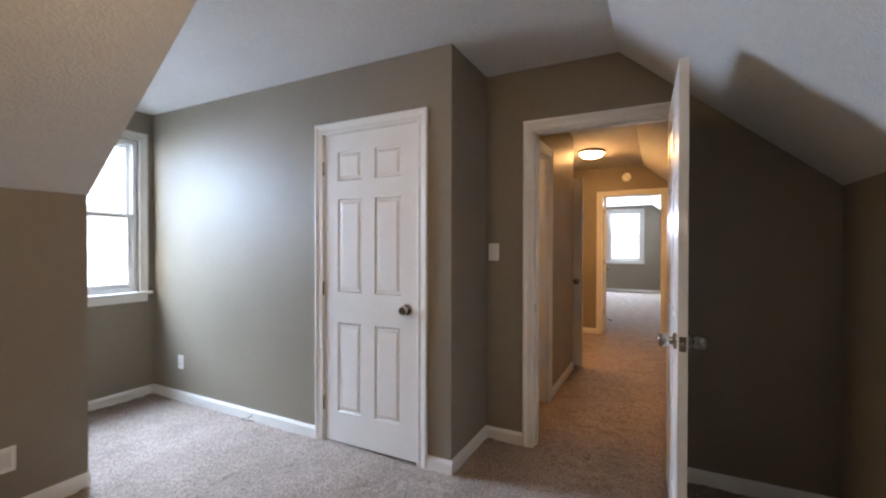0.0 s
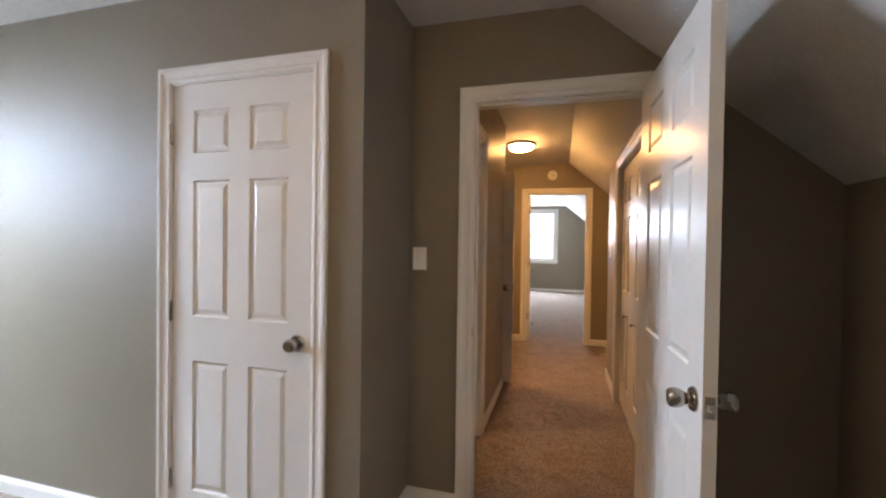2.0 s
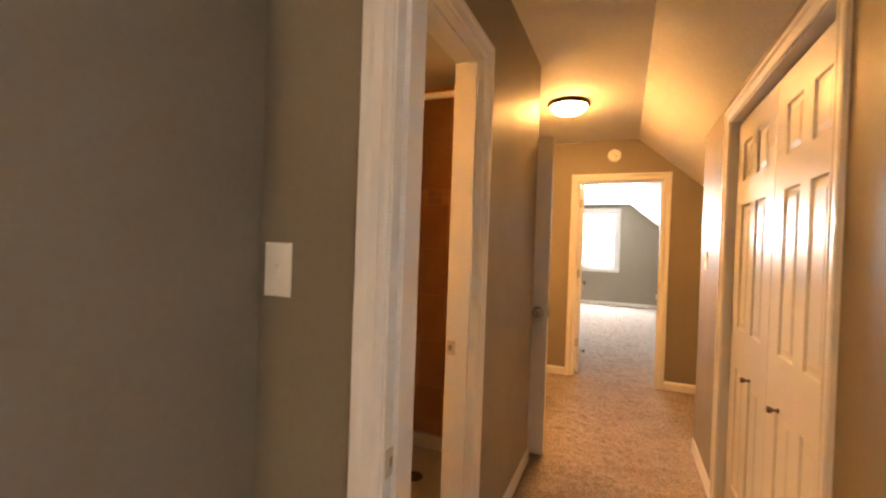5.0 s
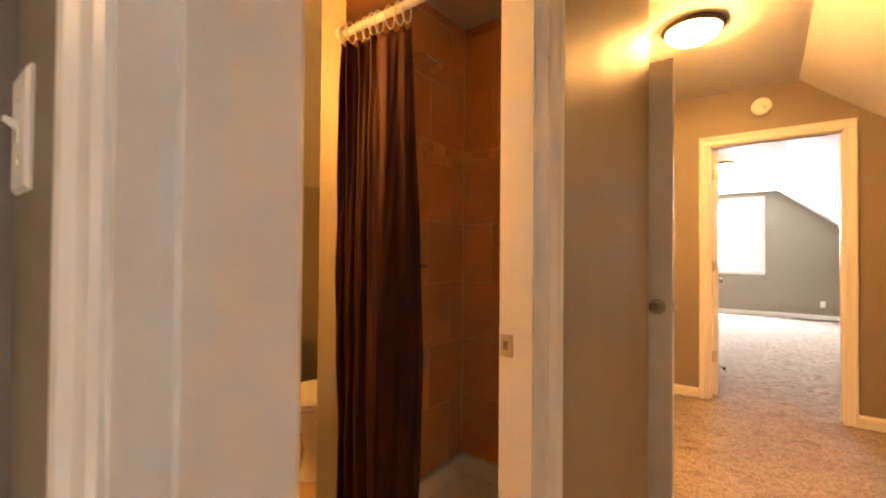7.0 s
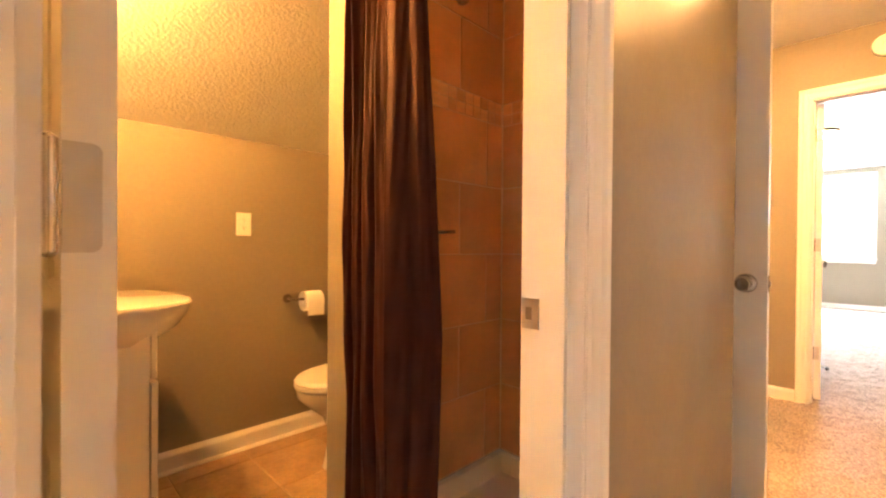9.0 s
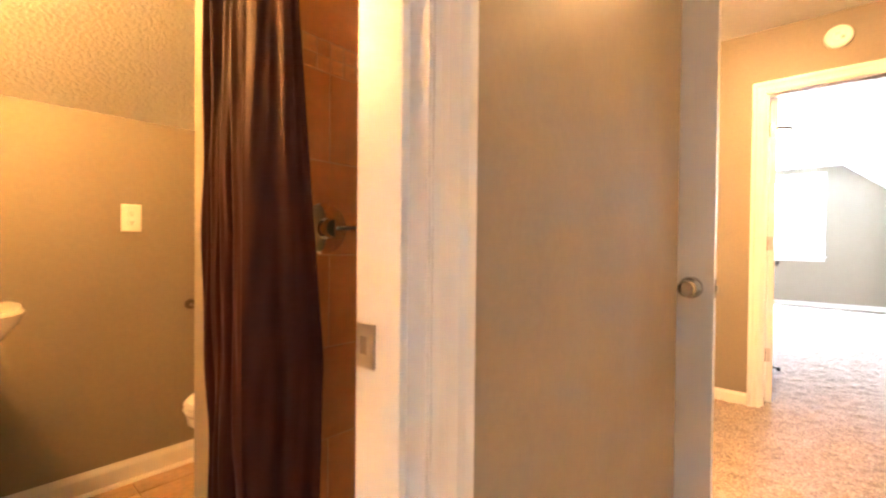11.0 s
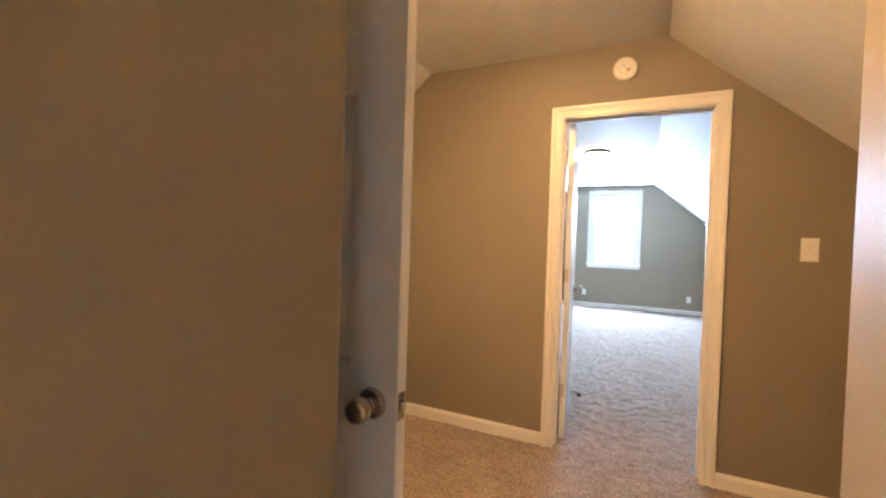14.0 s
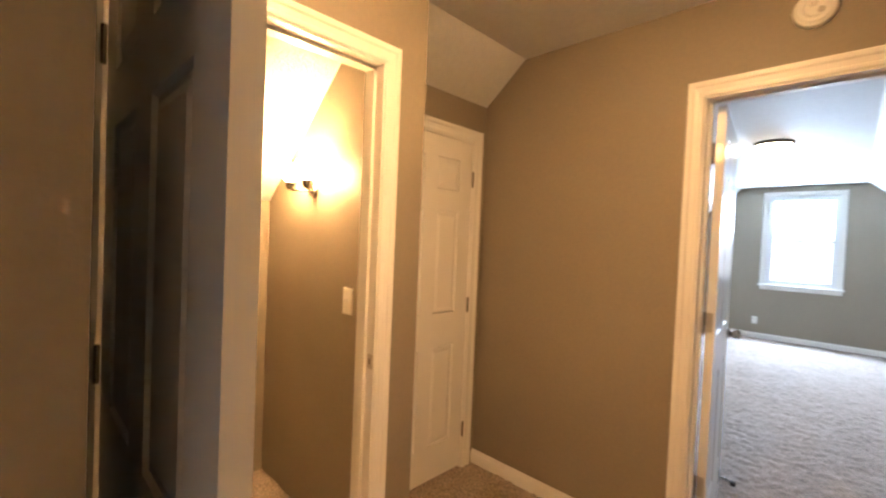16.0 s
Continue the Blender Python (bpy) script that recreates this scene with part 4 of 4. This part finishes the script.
bm = B()
strip(bm, [basin(-0.10, -0.11, 0.05), basin(-0.05, -0.085, 0.10), basin(-0.012, -0.03, 0.145), basin(0.0, 0.015, 0.165), basin(0.004, 0.045, 0.172), basin(0.0, 0.055, 0.168), basin(-0.012, 0.058, 0.155)])
part("basin", bm, PORCELAIN, sk, "", True)
bm = B()
lathe(bm, [(0.0, 0.060), (0.018, 0.061), (0.022, 0.058), (0.022, 0.050)], "z", (0, 0.25, 0), 18)
part("drain", bm, CHROME, sk, "chrome basin drain", True)
fa = thing("faucet", pose(-1.78, VY + 0.07, 0.858), "brushed nickel basin faucet with a long spout", "faucet")
bm = B()
lathe(bm, [(0.0, -0.002), (0.026, -0.002), (0.026, 0.006), (0.018, 0.014), (0.016, 0.10), (0.0, 0.104)], n=20)
part("body", bm, CHROME, fa, "", True)
bm = B()
tube(bm, [(0, 0.0, 0.085), (0, 0.04, 0.118), (0, 0.09, 0.128), (0, 0.14, 0.118), (0, 0.165, 0.098)], 0.009, 12)
part("spout", bm, CHROME, fa, "", True)
bm = B()
tube(bm, [(0, 0, 0.10), (0, -0.01, 0.13), (0, 0.03, 0.15)], 0.006)
part("lever", bm, CHROME, fa, "", True)

vl = thing("vanity_light", pose(-1.76, VY, 1.93), "lit three-globe nickel vanity light over the basin", "wall lamp")
bm = B()
box(bm, -0.25, -0.001, -0.035, 0.25, 0.022, 0.035, 0.006)
part("back_plate", bm, NICKEL, vl)
for x in (-0.17, 0.0, 0.17):
    bm = B()
    tube(bm, [(x, 0.02, 0), (x, 0.075, 0), (x, 0.085, 0.015)], 0.009)
    arm = part("arm", bm, NICKEL, vl, "", True)
    bm = B()
    lathe(bm, [(0.0, 0.01), (0.024, 0.012), (0.042, 0.035), (0.052, 0.07), (0.055, 0.11), (0.050, 0.112), (0.0, 0.09)], "z", (x, 0.085, 0), 18)
    part("glass_shade", bm, LAMP_BATH, arm, "glowing frosted glass shade", True)

# ---- outdoors, below the windows ----
bm = B()
box(bm, -900, -900, -3.3, 900, 900, -3.2)
tagged(new("ground", mesh_of("ground", bm, LEAFY)), "wide green lawn below the house", "ground", "", "structure")

for x0, y0, x1, y1 in ((-7.0, -4.0, -6.9, 14.0), (-6.0, 17.0, 5.0, 17.1)):
    bm = B()
    box(bm, x0, y0, -3.1, x1, y1, 7)
    tagged(new("backdrop", mesh_of("backdrop", bm, HAZE)), "bright white hazy sky outside the windows", "backdrop", "", "structure")

# ---- tiles, last ----


def tile_mesh(name, w, h, t, material):
    """A bevelled tile lying in x and z, its face towards -y."""
    bm = B()
    e = 0.002
    strip(bm, [[(i, -d, i), (w - i, -d, i), (w - i, -d, h - i), (i, -d, h - i)] for i, d in ((0.0, 0.0), (0.0, t - e), (e, t))])
    return mesh_of(name, bm, material)


def tile_wall(owner, m, width):
    """Tiles in running bond with a mosaic border, as children of the tiled backing."""
    cache = {}
    tw, th, g = 0.335, 0.288, 0.004
    row = 0
    edges = [0.145, 0.434, 0.722, 1.010, 1.298, 1.572, 1.668, 1.956, 2.244, 2.298]
    for a, b in zip(edges, edges[1:]):
        small = b - a < 0.12 and a < 1.7
        if small:
            for r in range(2):
                x = 0.0
                hh = (b - a) / 2
                while x < width - 0.01:
                    w = min(0.048, width - x)
                    key = (round(w, 3), round(hh, 3), 1)
                    if key not in cache:
                        cache[key] = tile_mesh("tile", w - 0.003, hh - 0.003, 0.0028, MOSAIC)
                    ob = new("tile", cache[key])
                    ob.parent, ob.matrix_local = owner, m @ pose(x + 0.0015, 0, a + r * hh + 0.0015)
                    x += 0.048
            continue
        x = 0.0 if row % 2 == 0 else -tw / 2
        while x < width - 0.01:
            xa, xb = max(x, 0.0), min(x + tw, width)
            key = (round(xb - xa, 3), round(b - a, 3), 0)
            if key not in cache:
                cache[key] = tile_mesh("tile", xb - xa - g, b - a - g, 0.0028, WALLTILE)
            ob = new("tile", cache[key])
            ob.parent, ob.matrix_local = owner, m @ pose(xa + g / 2, 0, a + g / 2)
            x += tw
        row += 1


bm = B()
box(bm, -1.1452, 3.742, 0.14, -1.1350, 4.53, 2.30)
tw1 = structure("tile_wall_west", bm, GROUT, "brown ceramic tiled shower wall with a mosaic border", "tiled wall")
tile_wall(tw1, pose(-1.1350, 3.742, 0, 0, 0, 90), 4.517 - 3.742)
bm = B()
box(bm, -1.1350, 4.5195, 0.14, HALL_W - T - 0.002, 4.5302, 2.30)
tw2 = structure("tile_wall_north", bm, GROUT, "brown ceramic tiled shower wall with a mosaic border", "tiled wall")
tile_wall(tw2, pose(-1.130, 4.5195, 0), HALL_W - T + 1.128)

ftile = {}
P = 0.33
y = ALCOVE_N + T + 0.002 - 0.12
while y < 4.55:
    x = KNEE_W + 0.002 - 0.2
    while x < HALL_W - 0.045:
        xa, xb, ya, yb = max(x, KNEE_W), min(x + P, HALL_W - 0.045), max(y, ALCOVE_N + T), min(y + P, 4.56)
        if xb - xa > 0.02 and yb - ya > 0.02:
            key = (round(xb - xa, 3), round(yb - ya, 3))
            if key not in ftile:
                bm = B()
                w, h, g = xb - xa - 0.005, yb - ya - 0.005, 0.002
                strip(bm, [[(i, i, d), (w - i, i, d), (w - i, h - i, d), (i, h - i, d)] for i, d in ((0, 0), (0, 0.006), (g, 0.008))])
                ftile[key] = mesh_of("tile", bm, FLOORTILE)
            ob = new("tile", ftile[key])
            ob.parent, ob.location = bfl, (xa + 0.0025, ya + 0.0025, -0.004)
        x += P
    y += P
